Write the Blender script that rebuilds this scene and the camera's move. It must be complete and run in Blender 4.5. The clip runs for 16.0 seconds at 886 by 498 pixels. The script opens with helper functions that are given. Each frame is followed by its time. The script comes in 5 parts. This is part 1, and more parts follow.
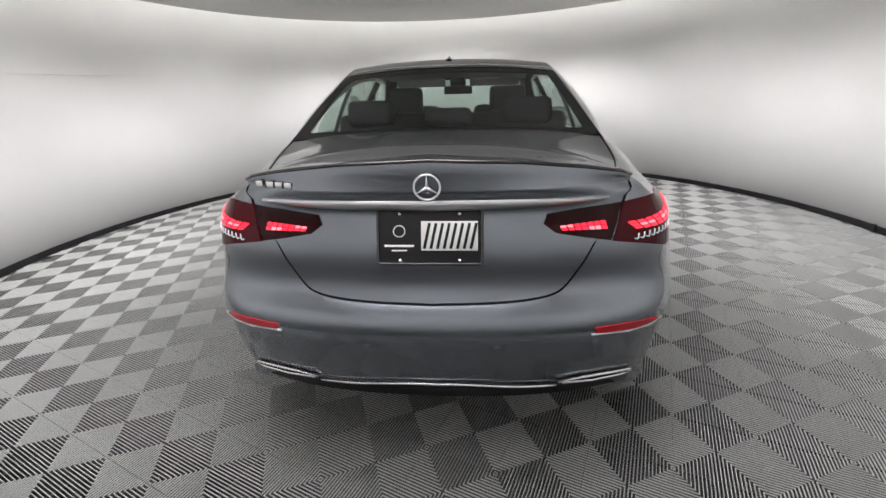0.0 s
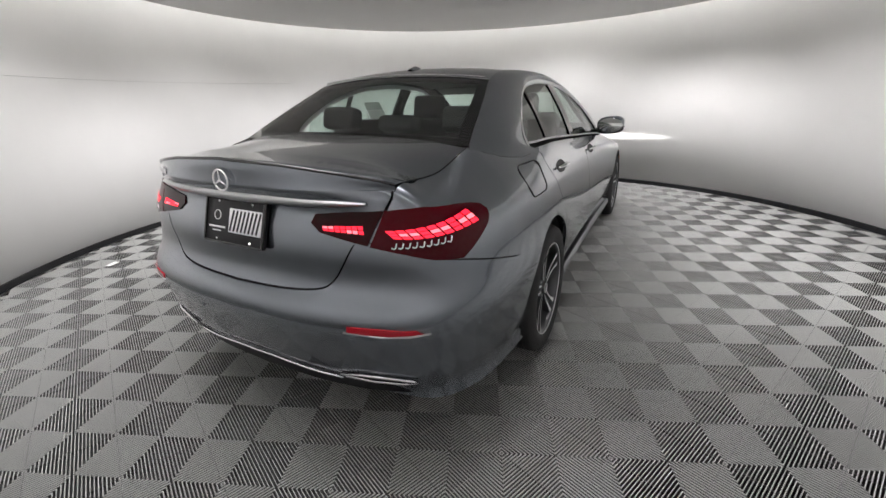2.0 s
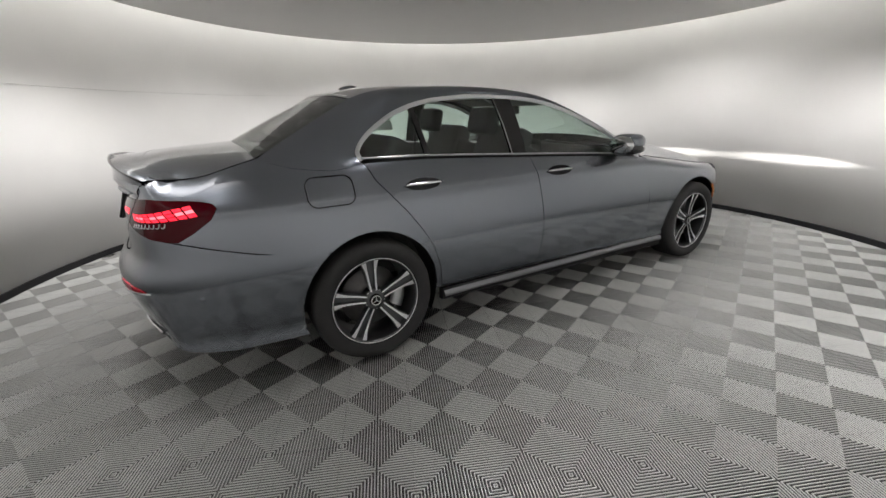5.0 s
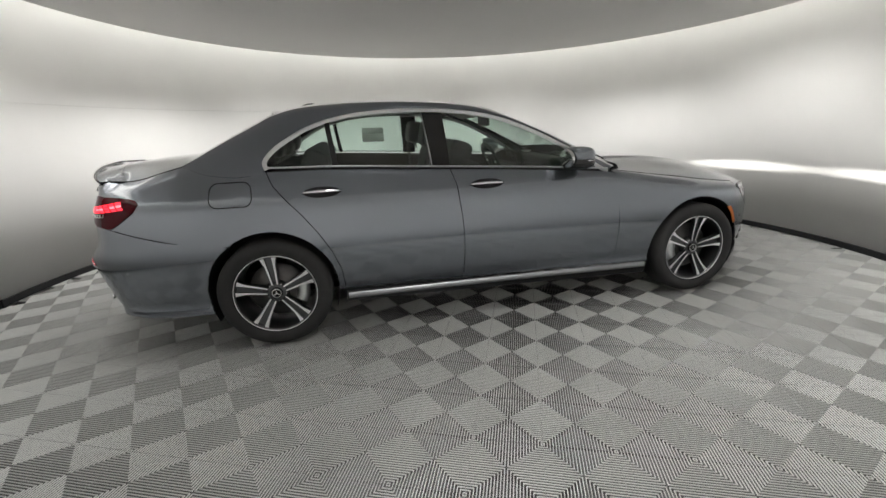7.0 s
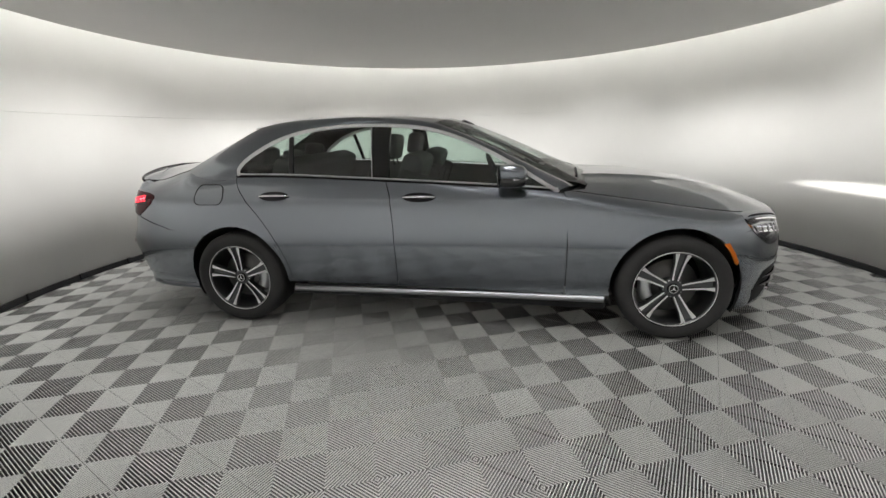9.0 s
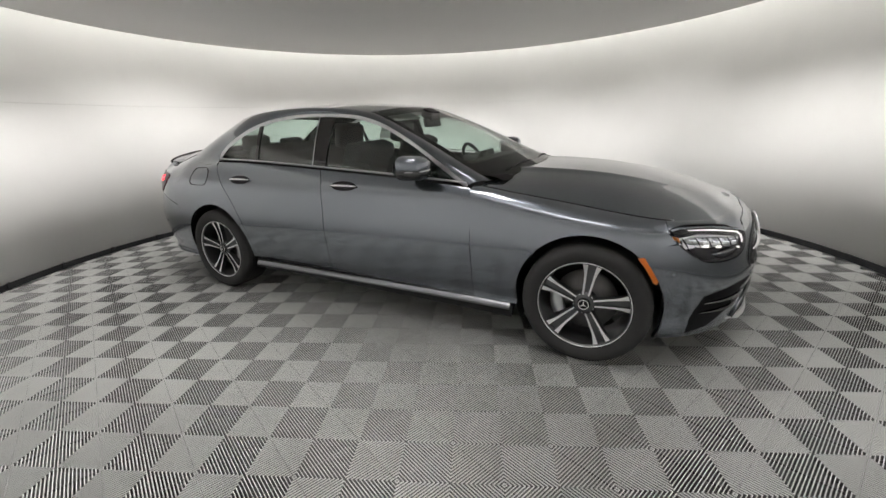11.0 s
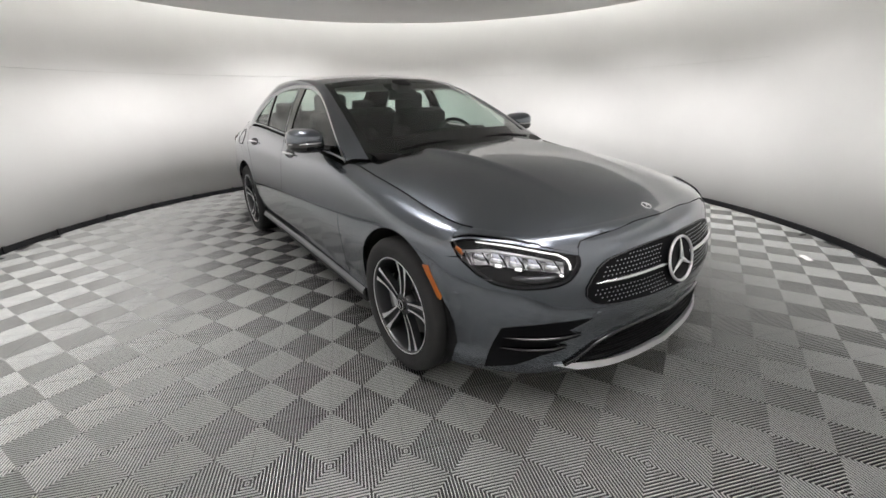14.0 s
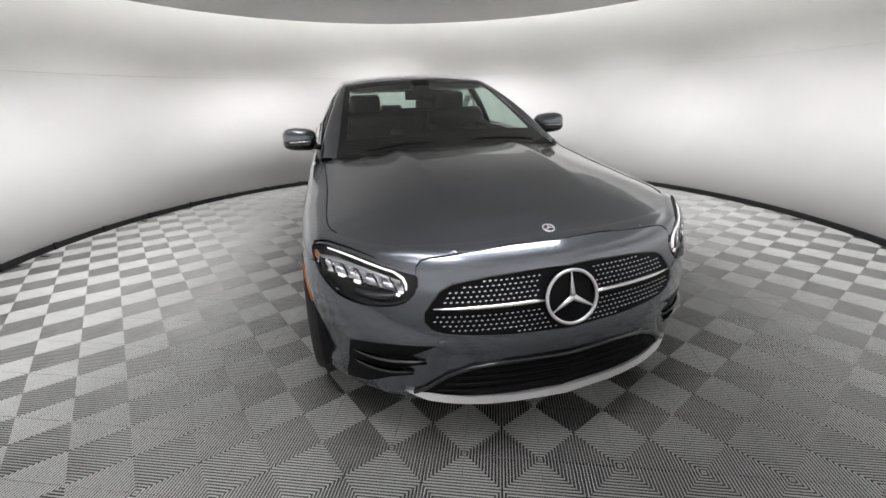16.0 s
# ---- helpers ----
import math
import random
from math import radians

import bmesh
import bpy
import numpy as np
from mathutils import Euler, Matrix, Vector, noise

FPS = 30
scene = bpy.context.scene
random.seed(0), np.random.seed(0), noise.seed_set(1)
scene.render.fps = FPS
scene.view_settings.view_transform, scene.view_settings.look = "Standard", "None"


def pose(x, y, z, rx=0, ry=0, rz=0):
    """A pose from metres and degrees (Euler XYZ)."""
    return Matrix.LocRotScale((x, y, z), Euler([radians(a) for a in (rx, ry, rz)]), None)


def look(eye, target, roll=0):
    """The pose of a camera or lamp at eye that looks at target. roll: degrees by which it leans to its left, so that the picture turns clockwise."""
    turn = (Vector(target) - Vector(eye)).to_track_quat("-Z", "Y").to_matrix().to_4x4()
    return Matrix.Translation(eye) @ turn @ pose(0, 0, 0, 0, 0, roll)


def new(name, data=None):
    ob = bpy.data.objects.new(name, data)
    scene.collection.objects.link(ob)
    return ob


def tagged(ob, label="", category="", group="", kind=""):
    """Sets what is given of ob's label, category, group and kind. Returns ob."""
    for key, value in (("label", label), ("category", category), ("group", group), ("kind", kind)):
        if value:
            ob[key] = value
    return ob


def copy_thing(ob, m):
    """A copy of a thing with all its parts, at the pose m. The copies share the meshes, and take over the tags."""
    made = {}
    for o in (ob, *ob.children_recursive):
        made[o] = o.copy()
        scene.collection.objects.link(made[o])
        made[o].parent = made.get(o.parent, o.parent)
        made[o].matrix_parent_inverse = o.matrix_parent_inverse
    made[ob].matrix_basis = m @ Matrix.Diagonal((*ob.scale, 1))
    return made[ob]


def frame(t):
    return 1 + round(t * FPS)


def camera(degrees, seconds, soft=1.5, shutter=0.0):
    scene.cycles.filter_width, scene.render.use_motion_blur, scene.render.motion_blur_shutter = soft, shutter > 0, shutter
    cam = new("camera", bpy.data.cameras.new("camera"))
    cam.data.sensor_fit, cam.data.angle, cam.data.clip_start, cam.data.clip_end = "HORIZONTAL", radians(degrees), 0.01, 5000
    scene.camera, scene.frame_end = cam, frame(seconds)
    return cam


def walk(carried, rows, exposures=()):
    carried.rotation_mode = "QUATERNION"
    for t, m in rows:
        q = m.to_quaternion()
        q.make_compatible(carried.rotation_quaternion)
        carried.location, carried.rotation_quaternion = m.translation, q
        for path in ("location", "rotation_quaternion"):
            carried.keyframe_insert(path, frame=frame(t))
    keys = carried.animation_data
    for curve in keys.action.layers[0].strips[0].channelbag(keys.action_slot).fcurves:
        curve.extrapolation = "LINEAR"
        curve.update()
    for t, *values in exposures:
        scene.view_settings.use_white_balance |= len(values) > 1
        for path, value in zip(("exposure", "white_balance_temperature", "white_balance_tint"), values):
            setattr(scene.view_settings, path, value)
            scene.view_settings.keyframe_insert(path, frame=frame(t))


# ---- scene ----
cam = camera(94.6, 16.0)

PATH = [
    (0, (0.127, -3.679, 1.296), (-0.033, -1.82, 0.576), -2.7),
    (0.5, (0.43, -3.694, 1.281), (0.075, -1.851, 0.588), -2.7),
    (1, (0.738, -3.608, 1.276), (0.191, -1.818, 0.572), -2.4),
    (1.5, (1.026, -3.524, 1.268), (0.301, -1.793, 0.576), -2.2),
    (2, (1.333, -3.438, 1.27), (0.439, -1.78, 0.596), -2.1),
    (2.5, (1.623, -3.288, 1.281), (0.557, -1.724, 0.635), -2.2),
    (3, (1.912, -3.119, 1.264), (0.671, -1.681, 0.637), -2.8),
    (3.5, (2.168, -2.92, 1.259), (0.794, -1.6, 0.652), -2.7),
    (4, (2.396, -2.684, 1.252), (0.921, -1.473, 0.653), -2.4),
    (4.5, (2.601, -2.43, 1.272), (1.037, -1.343, 0.66), -1.9),
    (7, (3.352, -0.931, 1.253), (1.471, -0.549, 0.69), -2.3),
    (7.5, (3.424, -0.575, 1.266), (1.509, -0.366, 0.73), -2.5),
    (8, (3.478, -0.211, 1.275), (1.55, -0.186, 0.745), -2.4),
    (8.5, (3.478, 0.139, 1.27), (1.555, -0.017, 0.742), -2.2),
    (9, (3.427, 0.483, 1.286), (1.528, 0.153, 0.755), -1.9),
    (11.5, (2.823, 2.007, 1.278), (1.191, 1.012, 0.69), -1.9),
    (12, (2.642, 2.26, 1.244), (1.085, 1.155, 0.65), -1.4),
    (12.5, (2.451, 2.472, 1.257), (0.986, 1.264, 0.628), -1.0),
    (13, (2.228, 2.681, 1.256), (0.875, 1.364, 0.597), -1.0),
    (13.5, (1.994, 2.862, 1.256), (0.761, 1.442, 0.575), -0.9),
    (14, (1.745, 3.022, 1.275), (0.641, 1.506, 0.58), -1.0),
    (14.5, (1.519, 3.156, 1.289), (0.554, 1.552, 0.586), -1.2),
    (15, (1.254, 3.275, 1.292), (0.433, 1.594, 0.585), -1.5),
    (15.5, (1.003, 3.356, 1.262), (0.337, 1.605, 0.563), -1.6),
    (16, (0.737, 3.42, 1.275), (0.251, 1.609, 0.581), -1.7),
]
walk(cam, [(t, look(eye, target, roll)) for t, eye, target, roll in PATH],
     exposures=[(0.0, 0.58, 6470, 11.5), (4.5, 0.38, 6630, 10.5), (8.0, 0.55, 6680, 7), (11.5, 0.62, 6700, 9), (14.0, 0.66, 6580, 10), (16.0, 0.63, 6460, 11)])

# ---------- world, lights ----------
world = bpy.data.worlds.new("world")
scene.world = world
world.use_nodes = True
world.node_tree.nodes["Background"].inputs[0].default_value = (0.9, 0.95, 1.0, 1)
world.node_tree.nodes["Background"].inputs[1].default_value = 0.02

CX, CY, R, H = -0.19, -0.09, 3.76, 2.315   # round booth: axis, radius, height


def area(name, eye, target, sx, sy, power, colour):
    d = bpy.data.lights.new(name, "AREA")
    d.shape, d.size, d.size_y, d.energy, d.color = "RECTANGLE", sx, sy, power, colour
    ob = new(name, d)
    ob.matrix_world = look(eye, target)
    return ob


# added fill lamps, none known there: a ring of wall-washing panels under the ceiling, and flat panels that light the
# floor
def panel_light(x, y, tilt, heading, power, wide, long, deep):
    a, q = radians(heading), radians(tilt)
    eye = Vector((x, y, 2.24))
    aim = eye + Vector((math.sin(q) * math.cos(a), math.sin(q) * math.sin(a), -math.cos(q)))
    area("panel_light", eye, aim, long, deep, power, (1, 0.978, 0.985)).data.spread = radians(wide)


for k, power in enumerate((10, 9, 8.5, 7.5, 7.5, 9, 10, 10, 9, 7.5, 8, 9.5)):
    a = radians(30 * k)
    r = 1.3 if k % 6 in (0, 1, 5) else 2.45
    panel_light(CX + r * math.cos(a), CY + r * math.sin(a), 40 if r < 2 else 29, 30 * k, (1.75 if r < 2 else 1.15) * power, 85 if r < 2 else 80 if k in (2, 4, 8, 10) else 102, 0.5 * r, 0.3)
for x, y, power, wide, long, deep in ((1.75, 0.4, 10, 72, 0.3, 2.7), (0.95, 2.75, 4, 64, 1.0, 0.4), (-0.2, -3.0, 4, 84, 1.0, 0.4), (-1.45, -2.25, 5, 84, 1.0, 0.4), (-2.6, -0.8, 5, 84, 1.0, 0.4)):
    panel_light(x, y, 0, 0, power, wide, long, deep)
# headlamp beams, low and wide
for side in (1, -1):
    d = bpy.data.lights.new("headlamp_beam", "SPOT")
    d.energy, d.spot_size, d.spot_blend, d.shadow_soft_size, d.color = 80, radians(72), 0.9, 0.01, (1, 0.98, 0.95)
    beam = new("headlamp_beam", d)
    beam.matrix_world = look((side * 0.60, 2.19, 0.66), (side * 0.75, 3.6, 0.70)) @ Matrix.Diagonal((1, 0.07, 1, 1))


# ---------- materials ----------
def material(name, colour, rough=0.5, metal=0.0, coat=0.0, **more):
    m = bpy.data.materials.new(name)
    m.use_nodes = True
    b = m.node_tree.nodes["Principled BSDF"]
    b.inputs["Base Color"].default_value = (*colour, 1)
    b.inputs["Roughness"].default_value = rough
    b.inputs["Metallic"].default_value = metal
    b.inputs["Coat Weight"].default_value = coat
    for key, value in more.items():
        b.inputs[key.replace("_", " ")].default_value = value
    return m


def mottle(m, scale, low, high, bump=0.0, bump_scale=None):
    """Two scales of noise on the base colour, with fine relief."""
    t = m.node_tree
    b = t.nodes["Principled BSDF"]
    where = t.nodes.new("ShaderNodeNewGeometry")
    big, fine = t.nodes.new("ShaderNodeTexNoise"), t.nodes.new("ShaderNodeTexNoise")
    big.inputs["Scale"].default_value, big.inputs["Detail"].default_value = scale, 5
    fine.inputs["Scale"].default_value, fine.inputs["Detail"].default_value = bump_scale or scale * 12, 4
    mix = t.nodes.new("ShaderNodeMix")
    mix.data_type = "RGBA"
    mix.inputs["A"].default_value, mix.inputs["B"].default_value = (*low, 1), (*high, 1)
    add = t.nodes.new("ShaderNodeMath")
    add.operation = "MULTIPLY_ADD"
    add.inputs[1].default_value, add.inputs[2].default_value = 0.35, 0.0
    t.links.new(where.outputs["Position"], big.inputs["Vector"])
    t.links.new(where.outputs["Position"], fine.inputs["Vector"])
    t.links.new(fine.outputs["Fac"], add.inputs[0])
    sub = t.nodes.new("ShaderNodeMath")
    sub.operation = "MULTIPLY_ADD"
    sub.inputs[1].default_value = 0.65
    t.links.new(big.outputs["Fac"], sub.inputs[0])
    t.links.new(add.outputs[0], sub.inputs[2])
    t.links.new(sub.outputs[0], mix.inputs["Factor"])
    t.links.new(mix.outputs["Result"], b.inputs["Base Color"])
    if bump:
        n = t.nodes.new("ShaderNodeBump")
        n.inputs["Strength"].default_value, n.inputs["Distance"].default_value = bump, 0.01
        t.links.new(fine.outputs["Fac"], n.inputs["Height"])
        t.links.new(n.outputs["Normal"], b.inputs["Normal"])
    return m


WALL = mottle(material("wall_fabric", (0.8, 0.8, 0.79), 0.75), 0.9, (0.80, 0.797, 0.782), (0.91, 0.907, 0.890), 0.08, 4.0)
CEIL = mottle(material("ceiling_fabric", (0.7, 0.7, 0.68), 0.8), 0.8, (0.72, 0.71, 0.69), (0.79, 0.78, 0.76), 0.05, 2.5)
# one grey plastic in three tones: rib shoulders painted lit, sides shaded, tops between
RIB_LIT = mottle(material("rib_plastic_lit", (0.3, 0.3, 0.29), 0.38), 2.2, (0.37, 0.378, 0.366), (0.51, 0.52, 0.503), 0.05, 60)
RIB_SHADED = mottle(material("rib_plastic_shaded", (0.07, 0.07, 0.07), 0.55), 2.2, (0.045, 0.045, 0.045), (0.075, 0.075, 0.074), 0.05, 60)
RIB_HALF_LIT = mottle(material("rib_plastic_half_lit", (0.18, 0.18, 0.175), 0.42), 2.2, (0.21, 0.213, 0.207), (0.30, 0.304, 0.296), 0.05, 60)
# near-black sheet below the tiles, painting the shade seen between the ribs
GAP_SHADE = material("rib_gap_shade", (0.02, 0.02, 0.02), 0.9)
BLACK = material("black_plastic", (0.012, 0.012, 0.013), 0.45, Specular_IOR_Level=0.25)


# ---------- helpers for meshes ----------
def mesh_of(name, verts, faces, mat, smooth=False):
    me = bpy.data.meshes.new(name)
    me.from_pydata([tuple(v) for v in verts], [], faces)
    me.materials.append(mat)
    if smooth:
        me.polygons.foreach_set("use_smooth", [True] * len(faces))
    me.update()
    return me


def part(name, bm, mat, parent, label="", smooth=True):
    """Links a bmesh or mesh as one part under a thing."""
    if isinstance(bm, bpy.types.Mesh):
        me = bm
    else:
        me = bpy.data.meshes.new(name)
        bm.to_mesh(me)
        bm.free()
        if mat:
            me.materials.append(mat)
        me.polygons.foreach_set("use_smooth", [smooth] * len(me.polygons))
    ob = new(name, me)
    ob.parent = parent
    if label:
        ob["label"] = label
    return ob


# ---------- the booth ----------
def ring(name, r0, r1, z0, z1, mat, n=160):
    """A round wall, curb or strip: inner radius r0, outer r1."""
    v, f = [], []
    for k in range(n):
        a = 2 * math.pi * k / n
        for r, z in ((r0, z0), (r0, z1), (r1, z1), (r1, z0)):
            v.append((CX + r * math.cos(a), CY + r * math.sin(a), z))
    for k in range(n):
        a, b = 4 * k, 4 * ((k + 1) % n)
        for i in range(4):
            j = (i + 1) % 4
            f.append((a + i, b + i, b + j, a + j))
    return new(name, mesh_of(name, v, f, mat, smooth=False))


wall = ring("wall_round", R, R + 0.08, -0.02, H + 0.36, WALL, 256)
for p in wall.data.polygons:
    p.use_smooth = abs(p.normal.z) < 0.5
tagged(wall, "round off-white stretched fabric booth wall", "wall", kind="structure")
board = ring("baseboard", R - 0.02, R - 0.001, 0.0, 0.055, BLACK, 200)
tagged(board, "thin black rubber baseboard round the booth wall", "baseboard", kind="structure")


def disc(name, r, z, mat, thick, n=160, cx=CX, cy=CY):
    v = [(cx + r * math.cos(2 * math.pi * k / n), cy + r * math.sin(2 * math.pi * k / n), z + h) for h in (0, thick) for k in range(n)]
    f = [tuple(range(n))[::-1], tuple(range(n, 2 * n))] + [(k, (k + 1) % n, n + (k + 1) % n, n + k) for k in range(n)]
    return new(name, mesh_of(name, v, f, mat))


COVE = [material("cove_tube", (1, 1, 1), 0.5, Emission_Color=(1, 0.99, 0.98, 1), Emission_Strength=s) for s in (3.0, 3.0, 3.0)]
for a0, a1, k in ((-15, 130, 0), (130, 215, 1), (215, 345, 2)):
    n, v, f = 40, [], []
    for i in range(n + 1):
        a = radians(a0 + (a1 - a0) * i / n)
        v += [(CX + r * math.cos(a), CY + r * math.sin(a), z) for r, z in ((3.56, H + 0.27), (3.56, H + 0.29), (3.62, H + 0.29), (3.62, H + 0.27))]
    for i in range(n):
        f += [(4 * i + q, 4 * i + 4 + q, 4 * i + 4 + (q + 1) % 4, 4 * i + (q + 1) % 4) for q in range(4)]
    tagged(new("cove_light", mesh_of("cove_light", v, f, COVE[k])), "ring of light tubes in the cove above the ceiling disc", "cove light", kind="structure")
tagged(disc("ceiling_upper", R + 0.03, H + 0.34, CEIL, 0.06), "plain upper ceiling over the cove", "ceiling", kind="structure")
tagged(disc("ceiling", 3.42, H, CEIL, 0.06, cx=-0.04, cy=0.06), "round pale grey stretched ceiling", "ceiling", kind="structure")
floor = tagged(disc("floor", R + 0.05, -0.07, GAP_SHADE, 0.043), "ribbed grey plastic floor tiles laid in concentric squares", "floor", kind="structure")

# seam, clips and stickers
for a0, a1 in ((158, 345),):
    n, v, f = 90, [], []
    for i in range(n + 1):
        a = radians(a0 + (a1 - a0) * i / n)
        for r, z in ((R - 0.001, 1.606), (R - 0.0035, 1.609), (R - 0.0035, 1.613), (R - 0.001, 1.616)):
            v.append((CX + r * math.cos(a), CY + r * math.sin(a), z + 0.006 * math.sin(3 * a)))
    for i in range(n):
        f += [(4 * i + q, 4 * i + 4 + q, 4 * i + 5 + q, 4 * i + 1 + q) for q in range(3)]
    tagged(new("wall_seam", mesh_of("wall_seam", v, f, WALL, True)), "faint stitched seam along the wall fabric", "seam", kind="structure")
clip = None
for k in range(12):
    a = radians(-93 + 8.45 * k)
    m = Matrix.Translation((CX + (R - 0.03) * math.cos(a), CY + (R - 0.03) * math.sin(a), 0.0)) @ Matrix.Rotation(a, 4, "Z")
    if clip is None:
        bm = bmesh.new()
        bmesh.ops.create_cube(bm, size=1, matrix=Matrix.Translation((0, 0, 0.035)) @ Matrix.Diagonal((0.02, 0.03, 0.07, 1)))
        bmesh.ops.bevel(bm, geom=bm.edges[:], offset=0.004, segments=1, affect="EDGES")
        clip = part("baseboard_clip", bm, BLACK, None, smooth=False)
        clip.matrix_basis = m
        tagged(clip, "small black clip fixed on the rubber baseboard", "clip", group="baseboard clips")
    else:
        copy_thing(clip, m)
TAPE = mottle(material("white_tape", (0.8, 0.8, 0.78), 0.5), 20, (0.7, 0.7, 0.68), (0.82, 0.82, 0.8))
for x, y, turn_by, w in ((-2.46, 2.27, 40, 0.13), (-2.95, -1.80, -70, 0.10)):
    bm = bmesh.new()
    bmesh.ops.create_cube(bm, size=1, matrix=Matrix.Diagonal((w, 0.05, 0.0015, 1)))
    tape = part("floor_tape", bm, TAPE, None, smooth=False)
    tape.matrix_basis = pose(x, y, 0.0012, 0, 0, turn_by)
    tagged(tape, "short strip of white tape on the ribbed floor", "tape", group="floor tapes")

# ---------- the car: materials ----------
def car_paint():
    m = material("grey_metallic_paint", (0.18, 0.19, 0.21), 0.26, 0.95, 1.0, Coat_Roughness=0.05, Coat_IOR=1.65)
    t = m.node_tree
    b = t.nodes["Principled BSDF"]
    where = t.nodes.new("ShaderNodeNewGeometry")
    flake = t.nodes.new("ShaderNodeTexNoise")
    flake.inputs["Scale"].default_value, flake.inputs["Detail"].default_value = 900, 2
    ramp = t.nodes.new("ShaderNodeValToRGB")
    ramp.color_ramp.elements[0].color, ramp.color_ramp.elements[1].color = (0.102, 0.114, 0.132, 1), (0.245, 0.272, 0.312, 1)
    t.links.new(where.outputs["Position"], flake.inputs["Vector"])
    t.links.new(flake.outputs["Fac"], ramp.inputs["Fac"])
    t.links.new(ramp.outputs["Color"], b.inputs["Base Color"])
    return m


def glass(name, tint, gloss=0.06):
    """Clear pane: lets light straight through and mirrors at a slant."""
    m = bpy.data.materials.new(name)
    m.use_nodes = True
    t = m.node_tree
    t.nodes.remove(t.nodes["Principled BSDF"])
    clear, shine, mix, lw, up, add = (t.nodes.new(n) for n in ("ShaderNodeBsdfTransparent", "ShaderNodeBsdfGlossy", "ShaderNodeMixShader", "ShaderNodeLayerWeight", "ShaderNodeMath", "ShaderNodeMath"))
    clear.inputs["Color"].default_value = (*tint, 1)
    shine.inputs["Roughness"].default_value = 0.01
    lw.inputs["Blend"].default_value = 0.5
    up.operation, add.operation = "POWER", "MULTIPLY_ADD"
    up.inputs[1].default_value, add.inputs[1].default_value, add.inputs[2].default_value = 5.0, 0.85, gloss
    t.links.new(lw.outputs["Facing"], up.inputs[0])
    t.links.new(up.outputs[0], add.inputs[0])
    t.links.new(add.outputs[0], mix.inputs["Fac"])
    t.links.new(clear.outputs[0], mix.inputs[1])
    t.links.new(shine.outputs[0], mix.inputs[2])
    t.links.new(mix.outputs[0], t.nodes["Material Output"].inputs["Surface"])
    return m


def lamp(name, colour, strength):
    return material(name, colour, 0.3, Emission_Color=(*colour, 1), Emission_Strength=strength)


PAINT = car_paint()
GLOSS_BLACK = material("gloss_black", (0.008, 0.008, 0.009), 0.12, 0.0, 0.5)
CHROME = material("chrome", (0.78, 0.78, 0.79), 0.10, 1.0)
SATIN = material("satin_aluminium", (0.62, 0.63, 0.64), 0.28, 1.0)
RUBBER = mottle(material("tyre_rubber", (0.02, 0.02, 0.02), 0.75, Specular_IOR_Level=0.2), 14, (0.028, 0.028, 0.029), (0.046, 0.046, 0.046), 0.2, 220)
ALLOY = material("machined_alloy", (0.86, 0.865, 0.88), 0.34, 0.85)
DARK_ALLOY = material("dark_alloy", (0.10, 0.103, 0.108), 0.28, 0.8, 0.3)
IRON = mottle(material("brake_iron", (0.3, 0.3, 0.3), 0.55, 0.8), 30, (0.12, 0.12, 0.12), (0.22, 0.215, 0.21))
PANE = glass("tinted_glass", (0.72, 0.82, 0.77), 0.11)
LEATHER = mottle(material("black_leather", (0.02, 0.02, 0.022), 0.55), 10, (0.030, 0.031, 0.033), (0.050, 0.051, 0.054), 0.15, 160)
CABIN = mottle(material("cabin_plastic", (0.018, 0.018, 0.02), 0.7), 8, (0.028, 0.029, 0.029), (0.042, 0.043, 0.043), 0.1, 120)
HEADLINER = mottle(material("headliner_cloth", (0.4, 0.39, 0.37), 0.9), 12, (0.36, 0.35, 0.33), (0.44, 0.43, 0.41), 0.1, 300)
RED_LENS = material("red_lens", (0.045, 0.0006, 0.003), 0.06, Specular_IOR_Level=0.16)
SMOKE_LENS = material("smoked_lens", (0.016, 0.0008, 0.0015), 0.06, Specular_IOR_Level=0.16)
RED_GLOW = lamp("red_lit_elements", (1.0, 0.012, 0.035), 1.5)
PINK_GLOW = lamp("hot_lit_elements", (1.0, 0.16, 0.20), 1.5)
RED_REFLECTOR = material("red_reflector", (0.35, 0.005, 0.015), 0.25, 0.0, 0.3)
AMBER = material("amber_reflector", (0.60, 0.15, 0.012), 0.3, 0.0, 0.3)
WHITE_GLOW = lamp("white_lit_elements", (1.0, 0.98, 0.96), 0.68)
SOFT_GLOW = lamp("lit_reflector_edges", (0.92, 0.93, 1.0), 0.4)
HEAD_LENS = glass("headlamp_glass", (0.93, 0.93, 0.94), 0.045)
HEAD_BOWL = material("headlamp_housing", (0.012, 0.012, 0.014), 0.35, Specular_IOR_Level=0.25)
STAR = material("star_chrome", (0.80, 0.80, 0.81), 0.30, 0.75)
FRIT = material("glass_border", (0.006, 0.006, 0.007), 0.9, Specular_IOR_Level=0.03)
MESH_BLACK = material("grille_black", (0.006, 0.006, 0.007), 0.5, Specular_IOR_Level=0.12)


